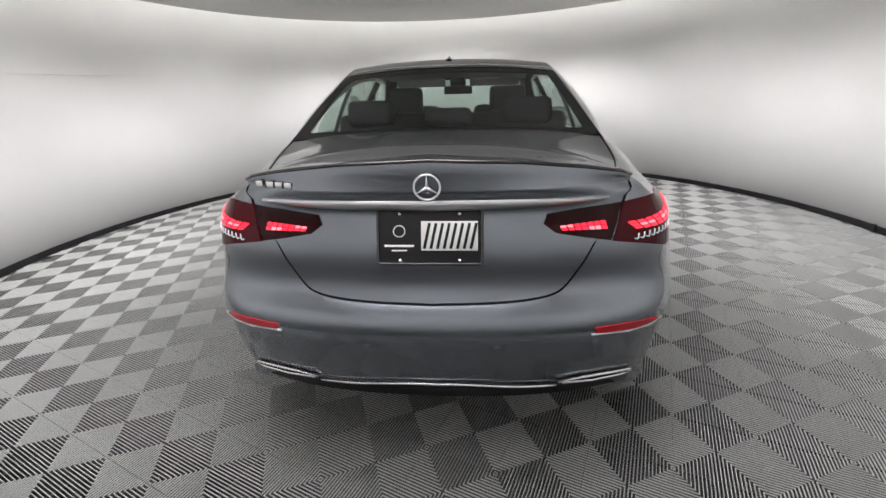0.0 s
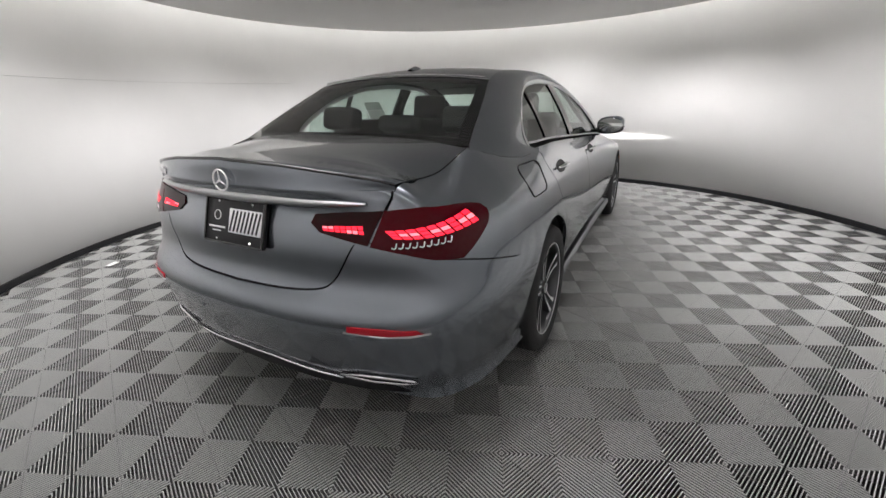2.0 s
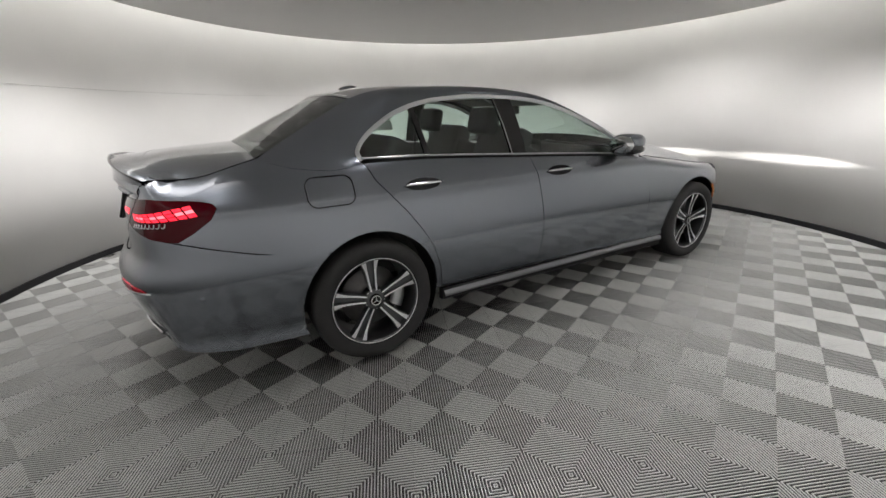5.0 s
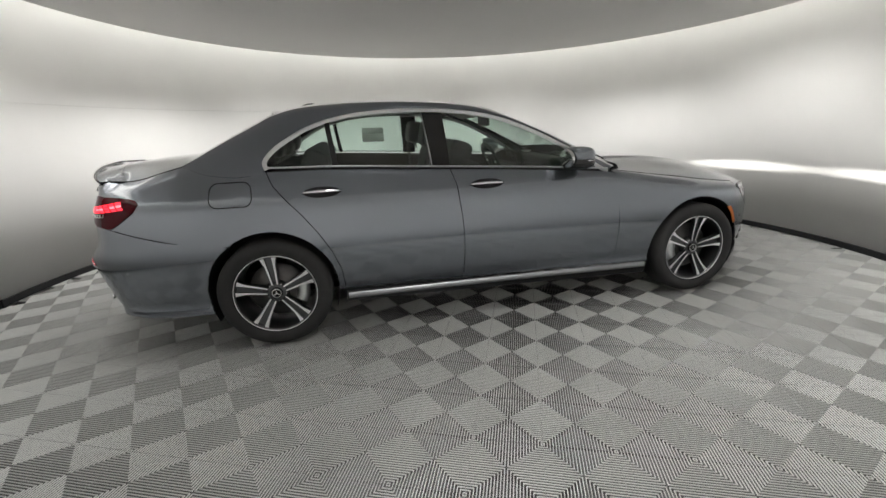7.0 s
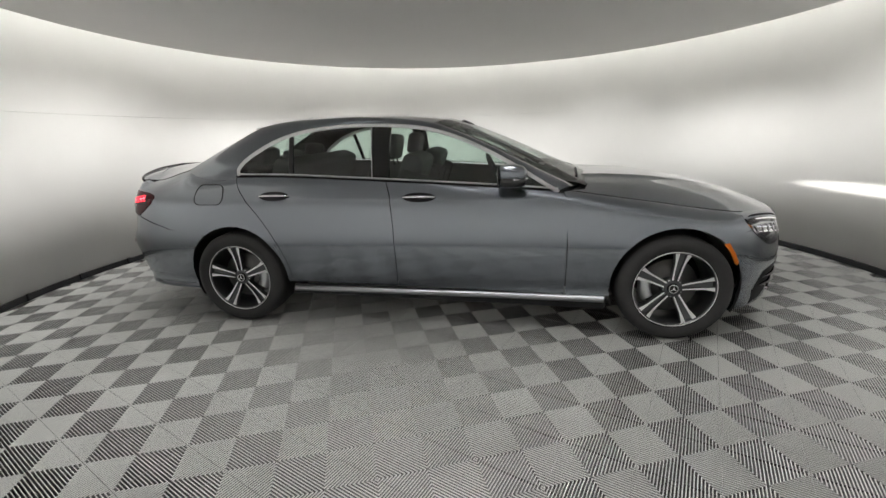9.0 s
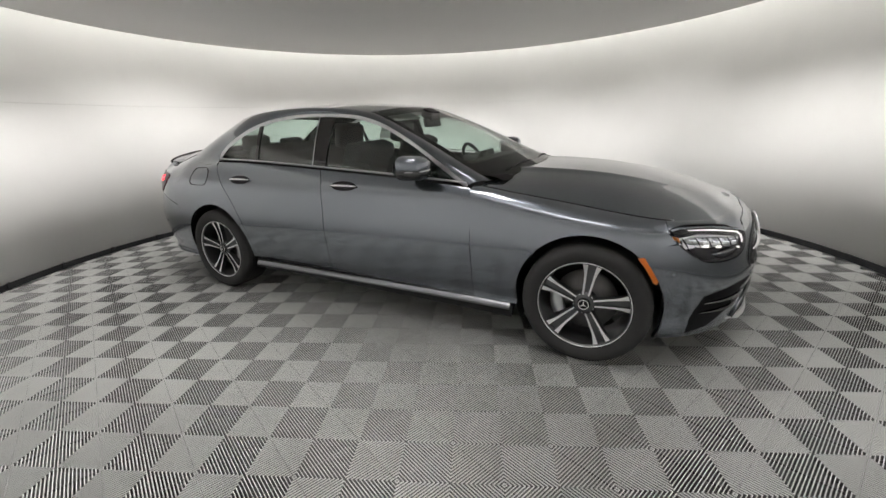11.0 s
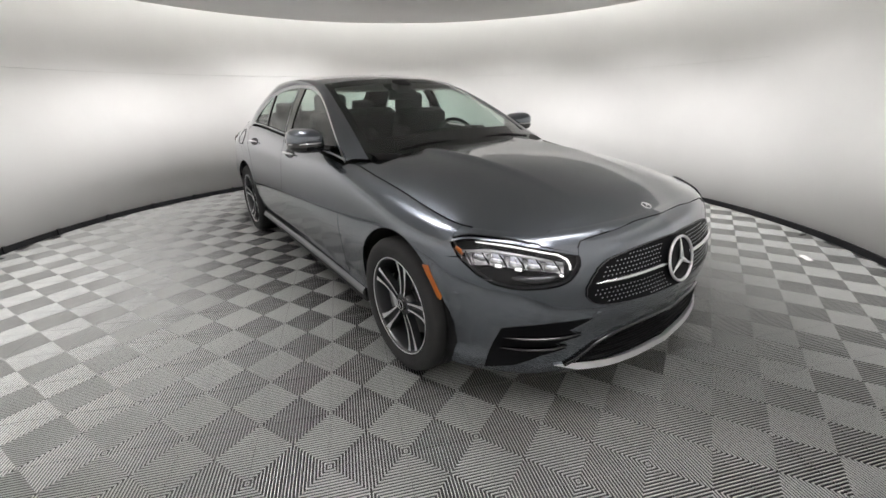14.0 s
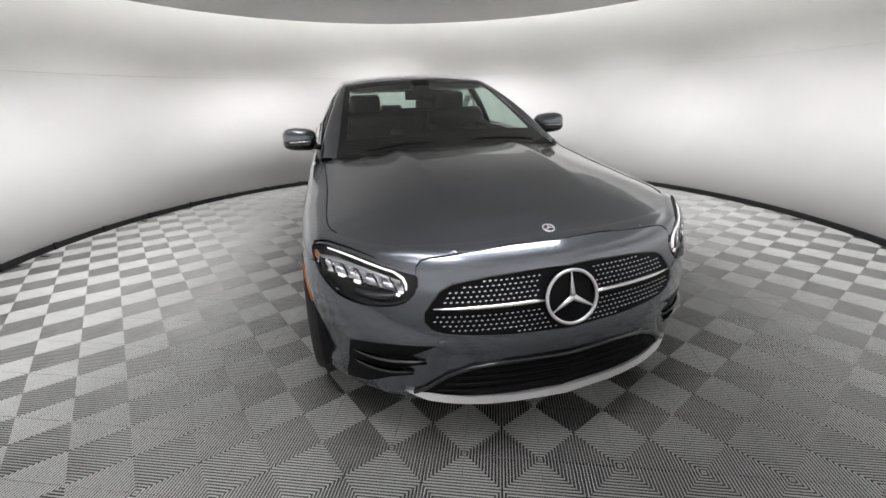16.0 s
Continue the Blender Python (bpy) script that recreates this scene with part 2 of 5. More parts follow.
def thin_paper():
    """A sheet that lets some light through."""
    m = bpy.data.materials.new("thin_paper")
    m.use_nodes = True
    t = m.node_tree
    t.nodes.remove(t.nodes["Principled BSDF"])
    a, b, mix = t.nodes.new("ShaderNodeBsdfDiffuse"), t.nodes.new("ShaderNodeBsdfTranslucent"), t.nodes.new("ShaderNodeMixShader")
    a.inputs["Color"].default_value = b.inputs["Color"].default_value = (0.92, 0.92, 0.91, 1)
    mix.inputs[0].default_value = 0.85
    t.links.new(a.outputs[0], mix.inputs[1])
    t.links.new(b.outputs[0], mix.inputs[2])
    t.links.new(mix.outputs[0], t.nodes["Material Output"].inputs["Surface"])
    return m


PAPER = thin_paper()
WHITE = material("white_sheet", (0.75, 0.75, 0.74), 0.5)


# ---------- the car: shape of the lower body ----------
def smooth_curve(points, per=24):
    """Catmull-Rom through the points, sampled densely."""
    pts = [np.array(p, float) for p in points]
    pts = [2 * pts[0] - pts[1]] + pts + [2 * pts[-1] - pts[-2]]
    out = []
    for a, b, c, d in zip(pts, pts[1:], pts[2:], pts[3:]):
        for k in range(per):
            t = k / per
            out.append(0.5 * (2 * b + (c - a) * t + (2 * a - 5 * b + 4 * c - d) * t**2 + (3 * b - a - 3 * c + d) * t**3))
    return np.array(out + [pts[-2]])


def table(*pairs):
    """A smooth function through (x, value) pairs in rising x."""
    c = smooth_curve(pairs, 16)
    xs = np.maximum.accumulate(c[:, 0])
    return lambda x: float(np.interp(x, xs, c[:, 1]))


# plan outline of the right half, from the nose round to the tail
plan = smooth_curve([(0, 2.325), (0.25, 2.30), (0.45, 2.245), (0.62, 2.15), (0.75, 2.02), (0.83, 1.90), (0.875, 1.76), (0.897, 1.47), (0.888, 1.1),
                     (0.88, 0.5), (0.88, -0.3), (0.886, -0.9), (0.900, -1.4), (0.897, -1.7), (0.875, -2.0), (0.83, -2.24), (0.74, -2.43), (0.58, -2.535), (0.30, -2.595), (0, -2.61)])
run = np.r_[0, np.cumsum(np.hypot(*np.diff(plan, axis=0).T))]
LAST = run[-1]


def at_y(y):
    return float(np.interp(-y, -plan[:, 1], run))


def nose(x):
    k = plan[:, 1] > 1.6
    return float(np.interp(x, plan[k, 0], run[k]))


def tail(x):
    k = plan[:, 1] < -1.9
    return float(np.interp(-x, -plan[k, 0], run[k]))


front_in = table((0.10, 0.20), (0.16, 0.09), (0.20, 0.045), (0.25, 0.03), (0.36, 0.02), (0.45, 0.0), (0.54, 0.012), (0.62, 0.03), (0.70, 0.05), (0.80, 0.09), (0.9, 0.12), (1.2, 0.2))
side_in = table((0.10, 0.12), (0.16, 0.05), (0.20, 0.022), (0.26, 0.020), (0.30, 0.030), (0.34, 0.018), (0.45, 0.004), (0.56, -0.007), (0.62, -0.006), (0.70, 0.005), (0.78, 0.018), (0.86, 0.033), (0.890, 0.040), (0.902, 0.045), (0.915, 0.052), (0.95, 0.069), (1.0, 0.090), (1.06, 0.118), (1.2, 0.19))
rear_in = table((0.10, 0.25), (0.20, 0.12), (0.27, 0.108), (0.34, 0.074), (0.42, 0.044), (0.50, 0.017), (0.56, 0.0), (0.60, 0.004), (0.64, 0.026), (0.68, 0.062), (0.73, 0.075), (0.80, 0.075), (0.88, 0.092), (0.935, 0.115), (0.965, 0.112), (0.985, 0.085), (1.02, 0.074), (1.06, 0.082), (1.2, 0.2))
shoulder = table((-2.7, 1.068), (-2.58, 1.060), (-2.47, 1.032), (-2.35, 1.022), (-2.2, 1.034), (-2.0, 1.082), (-1.9, 1.100), (-1.7, 1.098), (-1.45, 1.060), (-1.04, 1.048), (-0.34, 1.01), (0.3, 0.972), (0.76, 0.938), (0.88, 0.925), (1.0, 0.906), (1.2, 0.876), (1.4, 0.848), (1.6, 0.820), (1.8, 0.798), (1.95, 0.788), (2.1, 0.782), (2.25, 0.786), (2.4, 0.79))
roll_w = table((-2.7, 0.03), (-2.48, 0.055), (-2.36, 0.11), (-2.0, 0.115), (-1.7, 0.105), (-1.45, 0.05), (-1.2, 0.02), (0.5, 0.02), (0.8, 0.06), (1.0, 0.085), (1.4, 0.108), (1.8, 0.082), (2.0, 0.062), (2.15, 0.060), (2.4, 0.075))
roll_h = table((-2.7, 0.025), (-2.48, 0.04), (-2.36, 0.085), (-2.2, 0.125), (-2.0, 0.19), (-1.7, 0.16), (-1.45, 0.03), (-1.2, 0.015), (0.5, 0.015), (0.8, 0.035), (1.0, 0.055), (1.4, 0.072), (1.8, 0.07), (2.0, 0.065), (2.15, 0.06), (2.4, 0.07))


def top_v(p):
    y = float(np.interp(p, run, plan[:, 1]))
    return shoulder(y) + 0.45 * roll_w(y)


def skin(p, v, out=0.0):
    """The lower body's right side: p metres round the plan, v metres up and then in over the shoulder."""
    p = min(max(p, 0.0), LAST)
    x, y = float(np.interp(p, run, plan[:, 0])), float(np.interp(p, run, plan[:, 1]))
    a, b = max(p - 0.04, 0), min(p + 0.04, LAST)
    tx = float(np.interp(b, run, plan[:, 0]) - np.interp(a, run, plan[:, 0]))
    ty = float(np.interp(b, run, plan[:, 1]) - np.interp(a, run, plan[:, 1]))
    if p < 0.04 or p > LAST - 0.04:
        k = (p if p < 0.04 else LAST - p) / 0.04
        ty *= k
    n = math.hypot(tx, ty)
    nx, ny = -ty / n, tx / n
    w, h, zs = roll_w(y), roll_h(y), shoulder(y)
    z0 = zs - h
    if v <= z0:
        z, inside = v, 0.0
    else:
        a = min((v - z0) / (h + 0.45 * w), 1.0) * math.pi / 2
        k, u = (0.6 if y < -1.3 else 0.2) , a / (math.pi / 2)
        z, inside = z0 + h * ((1 - k) * math.sin(a) + k * u), w * ((1 - k) * (1 - math.cos(a)) + k * u)
    f, r = max(ny, 0) ** 2, max(-ny, 0) ** 2
    d = f * front_in(z) + r * rear_in(z) + (1 - f - r) * side_in(z) + inside - out
    # the spoiler's lip runs out towards the corners of the boot lid
    d += r * 0.05 * min(max((x - 0.38) / 0.22, 0), 1) * min(max((z - 0.95) / 0.06, 0), 1)
    return Vector((x - nx * d, y - ny * d, z))


def shrink(outline, gap):
    """The polygon moved in by gap on all its sides."""
    pts = [Vector((*p, 0)) for p in outline]
    area2 = sum(a.x * b.y - b.x * a.y for a, b in zip(pts, pts[1:] + pts[:1]))
    s = 1 if area2 > 0 else -1
    out = []
    for k, b in enumerate(pts):
        a, c = pts[k - 1], pts[(k + 1) % len(pts)]
        e, f = (b - a).normalized(), (c - b).normalized()
        n, m = Vector((-e.y, e.x, 0)) * s, Vector((-f.y, f.x, 0)) * s
        q = n + m
        out.append(b + q * (gap / max(0.35, 0.5 * q.dot(q)))) if q.length > 1e-6 else out.append(b + n * gap)
    return [(p.x, p.y) for p in out]


def panel(outline, fn, step=0.04, gap=0.0, lip=0.014, both=False, mirror=False):
    """A sheet over a flat outline (u, v), cut into a fine net and laid onto fn(u, v), with its edges turned in."""
    if gap:
        moved = shrink(outline, gap)
        if both:
            moved = [(a[0] if a[0] in (0.0, LAST) else b[0], b[1]) for a, b in zip(outline, moved)]
        outline = moved
    bm = bmesh.new()
    bm.faces.new([bm.verts.new((u, v, 0)) for u, v in outline])
    us, vs = [p[0] for p in outline], [p[1] for p in outline]
    for axis, lo, hi in ((0, min(us), max(us)), (1, min(vs), max(vs))):
        s = step if isinstance(step, (int, float)) else step[axis]
        n = max(1, int((hi - lo) / s))
        for k in range(1, n):
            c = lo + (hi - lo) * k / n
            co, no = ((c, 0, 0), (1, 0, 0)) if axis == 0 else ((0, c, 0), (0, 1, 0))
            bmesh.ops.bisect_plane(bm, geom=bm.verts[:] + bm.edges[:] + bm.faces[:], plane_co=co, plane_no=no, dist=1e-5)
    for v in bm.verts:
        v.co = fn(v.co.x, v.co.y)
    bmesh.ops.remove_doubles(bm, verts=bm.verts[:], dist=1e-5)
    bm.normal_update()
    mid = sum((f.calc_center_median() for f in bm.faces), Vector()) / len(bm.faces)
    away = sum((f.normal * f.calc_area() for f in bm.faces), Vector())
    if away.dot(mid - Vector((0, mid.y * 0.55, 0.55))) < 0:
        bmesh.ops.reverse_faces(bm, faces=bm.faces[:])
        bm.normal_update()
    if lip:
        rim = [e for e in bm.edges if e.is_boundary and not (both and all(abs(v.co.x) < 1e-4 for v in e.verts))]
        normals = {v: v.normal.copy() for e in rim for v in e.verts}
        made = bmesh.ops.extrude_edge_only(bm, edges=rim)
        fresh = [g for g in made["geom"] if isinstance(g, bmesh.types.BMVert)]
        near = {tuple(round(c, 6) for c in v.co): n for v, n in normals.items()}
        for v in fresh:
            v.co -= near.get(tuple(round(c, 6) for c in v.co), Vector()) * lip
        for e in rim:
            e.smooth = False
    if both or mirror:
        twin = bm if mirror else None
        if both:
            geom = bmesh.ops.duplicate(bm, geom=bm.verts[:] + bm.edges[:] + bm.faces[:])["geom"]
            fresh, faces = [g for g in geom if isinstance(g, bmesh.types.BMVert)], [g for g in geom if isinstance(g, bmesh.types.BMFace)]
        else:
            fresh, faces = bm.verts[:], bm.faces[:]
        for v in fresh:
            v.co.x = -v.co.x
        bmesh.ops.reverse_faces(bm, faces=faces)
        if both:
            bmesh.ops.remove_doubles(bm, verts=bm.verts[:], dist=3e-4)
    return bm


def strip(rows, closed=False):
    """A sheet through rows of points."""
    bm = bmesh.new()
    grid = [[bm.verts.new(p) for p in row] for row in rows]
    for a, b in zip(grid, grid[1:]):
        n = len(a)
        for k in range(n if closed else n - 1):
            j = (k + 1) % n
            bm.faces.new((a[k], a[j], b[j], b[k]))
    bmesh.ops.remove_doubles(bm, verts=bm.verts[:], dist=1e-5)
    return bm


def tube(points, radius, sides=8, flat=1.0, up=Vector((0, 0, 1)), closed=False):
    """A bar along points; radius may be a list; flat squeezes it in height."""
    bm, rings = bmesh.new(), []
    pts = [Vector(p) for p in points]
    for k, p in enumerate(pts):
        a, b = (pts[k - 1], pts[(k + 1) % len(pts)]) if closed else (pts[max(k - 1, 0)], pts[min(k + 1, len(pts) - 1)])
        d = (b - a).normalized()
        s = d.cross(up).normalized()
        t = s.cross(d).normalized()
        r = radius[k] if isinstance(radius, (list, tuple)) else radius
        rings.append([bm.verts.new(p + s * r * math.cos(q) + t * r * flat * math.sin(q)) for q in (2 * math.pi * i / sides for i in range(sides))])
    for a, b in zip(rings, rings[1:] + (rings[:1] if closed else [])):
        for i in range(sides):
            bm.faces.new((a[i], a[(i + 1) % sides], b[(i + 1) % sides], b[i]))
    if not closed:
        bm.faces.new(rings[0][::-1])
        bm.faces.new(rings[-1])
    bmesh.ops.recalc_face_normals(bm, faces=bm.faces[:])
    return bm


def block(size, centre, bevel=0.01, segments=2, turn=(0, 0, 0)):
    bm = bmesh.new()
    bmesh.ops.create_cube(bm, size=1, matrix=Matrix.Diagonal((*size, 1)))
    bmesh.ops.bevel(bm, geom=bm.edges[:], offset=bevel, segments=segments, affect="EDGES", profile=0.6)
    bm.transform(pose(*centre, *turn))
    return bm


def lathe(profile, n=48):
    """Turns (r, h) pairs round the axis."""
    rows = []
    for r, h in profile:
        rows.append([(h, r * math.cos(2 * math.pi * k / n), r * math.sin(2 * math.pi * k / n)) for k in range(n)])
    bm = strip(rows, closed=True)
    bmesh.ops.recalc_face_normals(bm, faces=bm.faces[:])
    return bm


def joined(*bms):
    first = bms[0]
    for b in bms[1:]:
        me = bpy.data.meshes.new("tmp")
        b.to_mesh(me)
        b.free()
        first.from_mesh(me)
        bpy.data.meshes.remove(me)
    return first


def flipped(bm):
    twin = bm.copy()
    for v in twin.verts:
        v.co.x = -v.co.x
    bmesh.ops.reverse_faces(twin, faces=twin.faces[:])
    return twin


car = tagged(new("car"), "dark grey metallic four-door sedan with lit lamps parked in the booth", "car")


def pair(name, bm, mat, label="", smooth=True, parent=None):
    """A part of the right side and its twin on the left."""
    twin = flipped(bm)
    a = part(name, bm, mat, parent or car, label, smooth)
    return a, part(name, twin, mat, parent or car, label, smooth)


AXLE, HUB_Z, ARCH = 1.4695, 0.335, 0.375


def arch(y0, z_from, z_to, z_c=0.345, n=18, side=1):
    """Points of the wheel arch over the axle at y0, from height z_from on one side to z_to on the other."""
    a = math.asin(max(-1, min(1, (z_from - z_c) / ARCH)))
    b = math.pi - math.asin(max(-1, min(1, (z_to - z_c) / ARCH)))
    return [(at_y(y0 + side * ARCH * math.cos(a + (b - a) * k / n)), z_c + ARCH * math.sin(a + (b - a) * k / n)) for k in range(n + 1)]


def rim_line(p0, p1, n):
    return [(p0 + (p1 - p0) * k / n, top_v(p0 + (p1 - p0) * k / n)) for k in range(n + 1)]


GAP = 0.0022
# front bumper in one piece
front_arch = arch(AXLE, 0.19, 0.668)
k = next(i for i, q in enumerate(front_arch) if q[1] >= 0.66)


def settle(points):
    """Where given places lie on the skin: run round the plan, and way up."""
    out = []
    for x, y, z in points:
        q = Vector((x, y, z))
        best = min(((skin(p, v) - q).length, p, v) for p in np.linspace(max(0, nose(min(x, 0.85)) - 0.12), nose(min(x, 0.85)) + 0.12, 41) for v in np.linspace(z - 0.03, z + 0.10, 66))
        out.append((best[1], best[2]))
    return out


# the bonnet's front shut line, from the middle to the headlamp's inner tip, and the headlamp opening
shut = [(0.0, 0)] + settle(((0.17, 2.188, 0.775), (0.39, 2.172, 0.763), (0.445, 2.160, 0.757), (0.476, 2.152, 0.750), (0.497, 2.162, 0.733)))
shut[0] = (0.0, shut[1][1])
TIP, CORNER = (0.505, 2.174, 0.708), (0.846, 1.83, 0.752)
head_over = [(0.583, 2.121, 0.729), (0.665, 2.04, 0.751), (0.735, 1.958, 0.763), (0.800, 1.885, 0.768)]
head_under = [(0.833, 1.872, 0.698), (0.803, 1.931, 0.646), (0.757, 1.995, 0.604), (0.700, 2.061, 0.589), (0.636, 2.120, 0.591), (0.574, 2.160, 0.602), (0.535, 2.178, 0.624), (0.509, 2.185, 0.66), (0.500, 2.182, 0.688)]

over = [tuple(q) for q in smooth_curve([TIP] + head_over + [CORNER], 4)]
under = [tuple(q) for q in smooth_curve([CORNER] + head_under + [TIP], 4)]


def near(x, y):
    """The plan's run nearest to a place."""
    return float(run[np.argmin((plan[:, 0] - abs(x)) ** 2 + (plan[:, 1] - y) ** 2)])


def onto(points):
    return [(near(x, y), z) for x, y, z in points]


bumper = [(0, 0.17), (nose(0.5), 0.17), (at_y(1.84), 0.19)] + front_arch[: k + 1] + onto(under[4:]) + shut[::-1]
part("front_bumper", panel(bumper, skin, 0.03, 0.0025, both=True), PAINT, car)
# front wings, down to the joint at the headlamp's outer edge
wing = [(at_y(0.825), 0.27)] + [(at_y(0.825), 0.6)] + rim_line(at_y(0.80), at_y(1.84), 14) + onto(under[:5]) + arch(AXLE, 0.668, 0.27)
pair("front_wing", panel(wing, skin, 0.035, GAP), PAINT)
# doors
belt = lambda y: shoulder(y) - 0.002
b_line = [(-0.345, belt(-0.345)), (-0.315, 0.92), (-0.292, 0.72), (-0.283, 0.52), (-0.288, 0.295)]
front_door = [(at_y(y), z) for y, z in [(0.825, 0.275), (0.825, 0.50), (0.822, 0.70), (0.816, 0.85), (0.802, belt(0.802))]]
front_door += [(at_y(y), belt(y)) for y in (0.6, 0.4, 0.2, 0.0, -0.2)] + [(at_y(y), z) for y, z in b_line]
pair("front_door", panel(front_door, skin, 0.035, GAP), PAINT)
d_line = [(-1.44, belt(-1.44)), (-1.405, 0.97), (-1.335, 0.885), (-1.26, 0.80), (-1.18, 0.69), (-1.115, 0.58), (-1.07, 0.45), (-1.055, 0.31)]
rear_door = [(at_y(y), z) for y, z in b_line[::-1]] + [(at_y(y), belt(y)) for y in (-0.5, -0.8, -1.1, -1.3)] + [(at_y(y), z) for y, z in d_line]
pair("rear_door", panel(rear_door, skin, 0.035, GAP), PAINT)
# rear quarters
quarter = [(at_y(y), z) for y, z in d_line[::-1]] + rim_line(at_y(-1.46), tail(0.665), 16)
quarter += [(tail(0.655), 0.99), (tail(0.628), 0.95), (tail(0.585), 0.905), (tail(0.525), 0.862), (at_y(-2.29), 0.775), (at_y(-2.0), 0.70), (at_y(-1.79), 0.655)]
ra = arch(-AXLE, 0.655, 0.31, side=-1)
quarter += ra
pair("rear_quarter", panel(quarter, skin, 0.035, GAP), PAINT)
# rear bumper
lid_edge = [(0.578, 0.905)] + [tuple(q) for q in smooth_curve([(0.503, 0.83), (0.462, 0.76), (0.428, 0.712), (0.385, 0.684), (0.30, 0.671), (0.15, 0.664), (0.0, 0.662)], 3)]
low = [(at_y(-1.83), 0.24)]
tail_bumper = [(LAST, 0.27), (tail(0.45), 0.27), (tail(0.62), 0.26), (at_y(-2.2), 0.235)] + low
tail_bumper += [(at_y(-AXLE - math.sqrt(ARCH**2 - (z - 0.345) ** 2)), z) for z in (0.30, 0.40, 0.48, 0.55, 0.61, 0.655)]
tail_bumper += [(at_y(-2.0), 0.70), (at_y(-2.29), 0.775), (tail(0.525), 0.862)] + [(tail(x), z) for x, z in lid_edge[1:]]
part("rear_bumper", panel(tail_bumper, skin, 0.03, 0.003, both=True), PAINT, car)
# boot lid: rear face
lid = [(tail(x), z) for x, z in lid_edge] + [(LAST, top_v(LAST))] + rim_line(LAST, tail(0.659), 8)[1:] + [(tail(0.649), 0.99), (tail(0.621), 0.95)]
boot = part("boot_lid", panel(lid[::-1], skin, 0.03, 0.003, both=True), PAINT, car)

# dark inner shell that closes the shut lines and wheel housings
shell_outline = [(0, 0.32)] + [(LAST * k / 40, 0.32) for k in range(1, 40)] + [(LAST, 0.32)] + [(q[0], q[1] - 0.05) for q in rim_line(LAST, 0, 40)]


def shell_fn(p, v):
    q = skin(p, v, -0.035)
    for y0 in (AXLE, -AXLE):
        d = math.hypot(q.y - y0, q.z - 0.345)
        if d < ARCH + 0.03:
            q.x = min(q.x, 0.50)
    return q


part("inner_shell", panel(shell_outline, shell_fn, 0.05, 0.0, lip=0, both=True), BLACK, car)
part("underbody", block((1.15, 4.1, 0.06), (0, -0.15, 0.24), 0.02), BLACK, car)
for y0 in (AXLE, -AXLE):
    rows = []
    for x in (0.52, 0.70, 0.862):
        rows.append([(x, y0 + (ARCH + 0.004) * math.cos(a), 0.345 + (ARCH + 0.004) * math.sin(a)) for a in (radians(-25 + 230 * k / 28) for k in range(29))])
    pair("wheel_housing", strip(rows), BLACK)


# ---------- bonnet, boot top ----------
def rim_tables(p0, p1, n=60):
    pts = [skin(p0 + (p1 - p0) * k / n, 9.0) for k in range(n + 1)]
    return pts


bonnet_rim = rim_tables(0.0, at_y(0.84))
by = np.array([-p.y for p in bonnet_rim])
bx, bz = np.array([p.x for p in bonnet_rim]), np.array([p.z for p in bonnet_rim])
order = np.maximum.accumulate(by)
bonnet_mid = table((0.7, 0.985), (0.95, 0.988), (1.2, 0.983), (1.45, 0.966), (1.7, 0.931), (1.95, 0.872), (2.08, 0.824), (2.16, 0.790), (2.25, 0.77))


def bonnet_fn(x, y):
    e, ze = float(np.interp(-y, order, bx)), float(np.interp(-y, order, bz))
    e = max(e, 0.02)
    t = min(abs(x) / e, 1.0)
    z = ze + (max(bonnet_mid(y), ze) - ze) * (1 - t**2.5) * min(1.0, e / 0.5) ** 0.5
    ridge = 0.36 - 0.06 * (y - 0.9)
    d = abs(x) - ridge
    z += 0.016 * math.exp(-abs(d) / (0.032 if d > 0 else 0.085)) * max(0.0, min(1.0, (2.0 - y) / 0.7)) * min(1, e / 0.3)
    return Vector((x, y, z))


half = [(p.x - 0.001, p.y) for p in bonnet_rim if p.x > 0.02]
outline = [(0.0, bonnet_rim[0].y)] + [(x + 0.001, y) if y > 1.84 else (x, y - 0.002) for x, y in half] + [(0.62, 0.86), (0.45, 0.93), (0.2, 0.975), (0.0, 0.985)]
bonnet = part("bonnet", panel(outline, bonnet_fn, 0.02, 0.0, both=True), PAINT, car)
bonnet_nose = shut + onto(over) + rim_line(at_y(1.84), 0.0, 40)
part("bonnet_nose", panel(bonnet_nose, skin, 0.02, 0.0, both=True), PAINT, bonnet)

boot_rim = rim_tables(at_y(-1.60), LAST)
oy = np.maximum.accumulate(np.array([-p.y for p in boot_rim]))
ox, oz = np.array([p.x for p in boot_rim]), np.array([p.z for p in boot_rim])
boot_mid = table((-2.7, 1.075), (-2.5, 1.09), (-2.3, 1.115), (-2.1, 1.128), (-1.9, 1.135), (-1.7, 1.14))


def boot_fn(x, y):
    e, ze = max(float(np.interp(-y, oy, ox)), 0.02), float(np.interp(-y, oy, oz))
    t = min(abs(x) / e, 1.0)
    return Vector((x, y, ze + max(boot_mid(y) - ze, 0) * (1 - t**3.0)))


half = [(p.x - 0.002, p.y) for p in boot_rim if p.x > 0.02 and p.y < -1.83]
outline = [(0.0, -1.87), (0.3, -1.865), (half[0][0], -1.84)] + half + [(0.0, boot_rim[-1].y + 0.004)]
part("boot_top", panel(outline, boot_fn, 0.035, 0.0, both=True), PAINT, boot)

# ---------- glasshouse ----------
def gx(z):
    return 0.772 - 0.30 * (z - 0.95) - 0.45 * (z - 0.95) ** 2


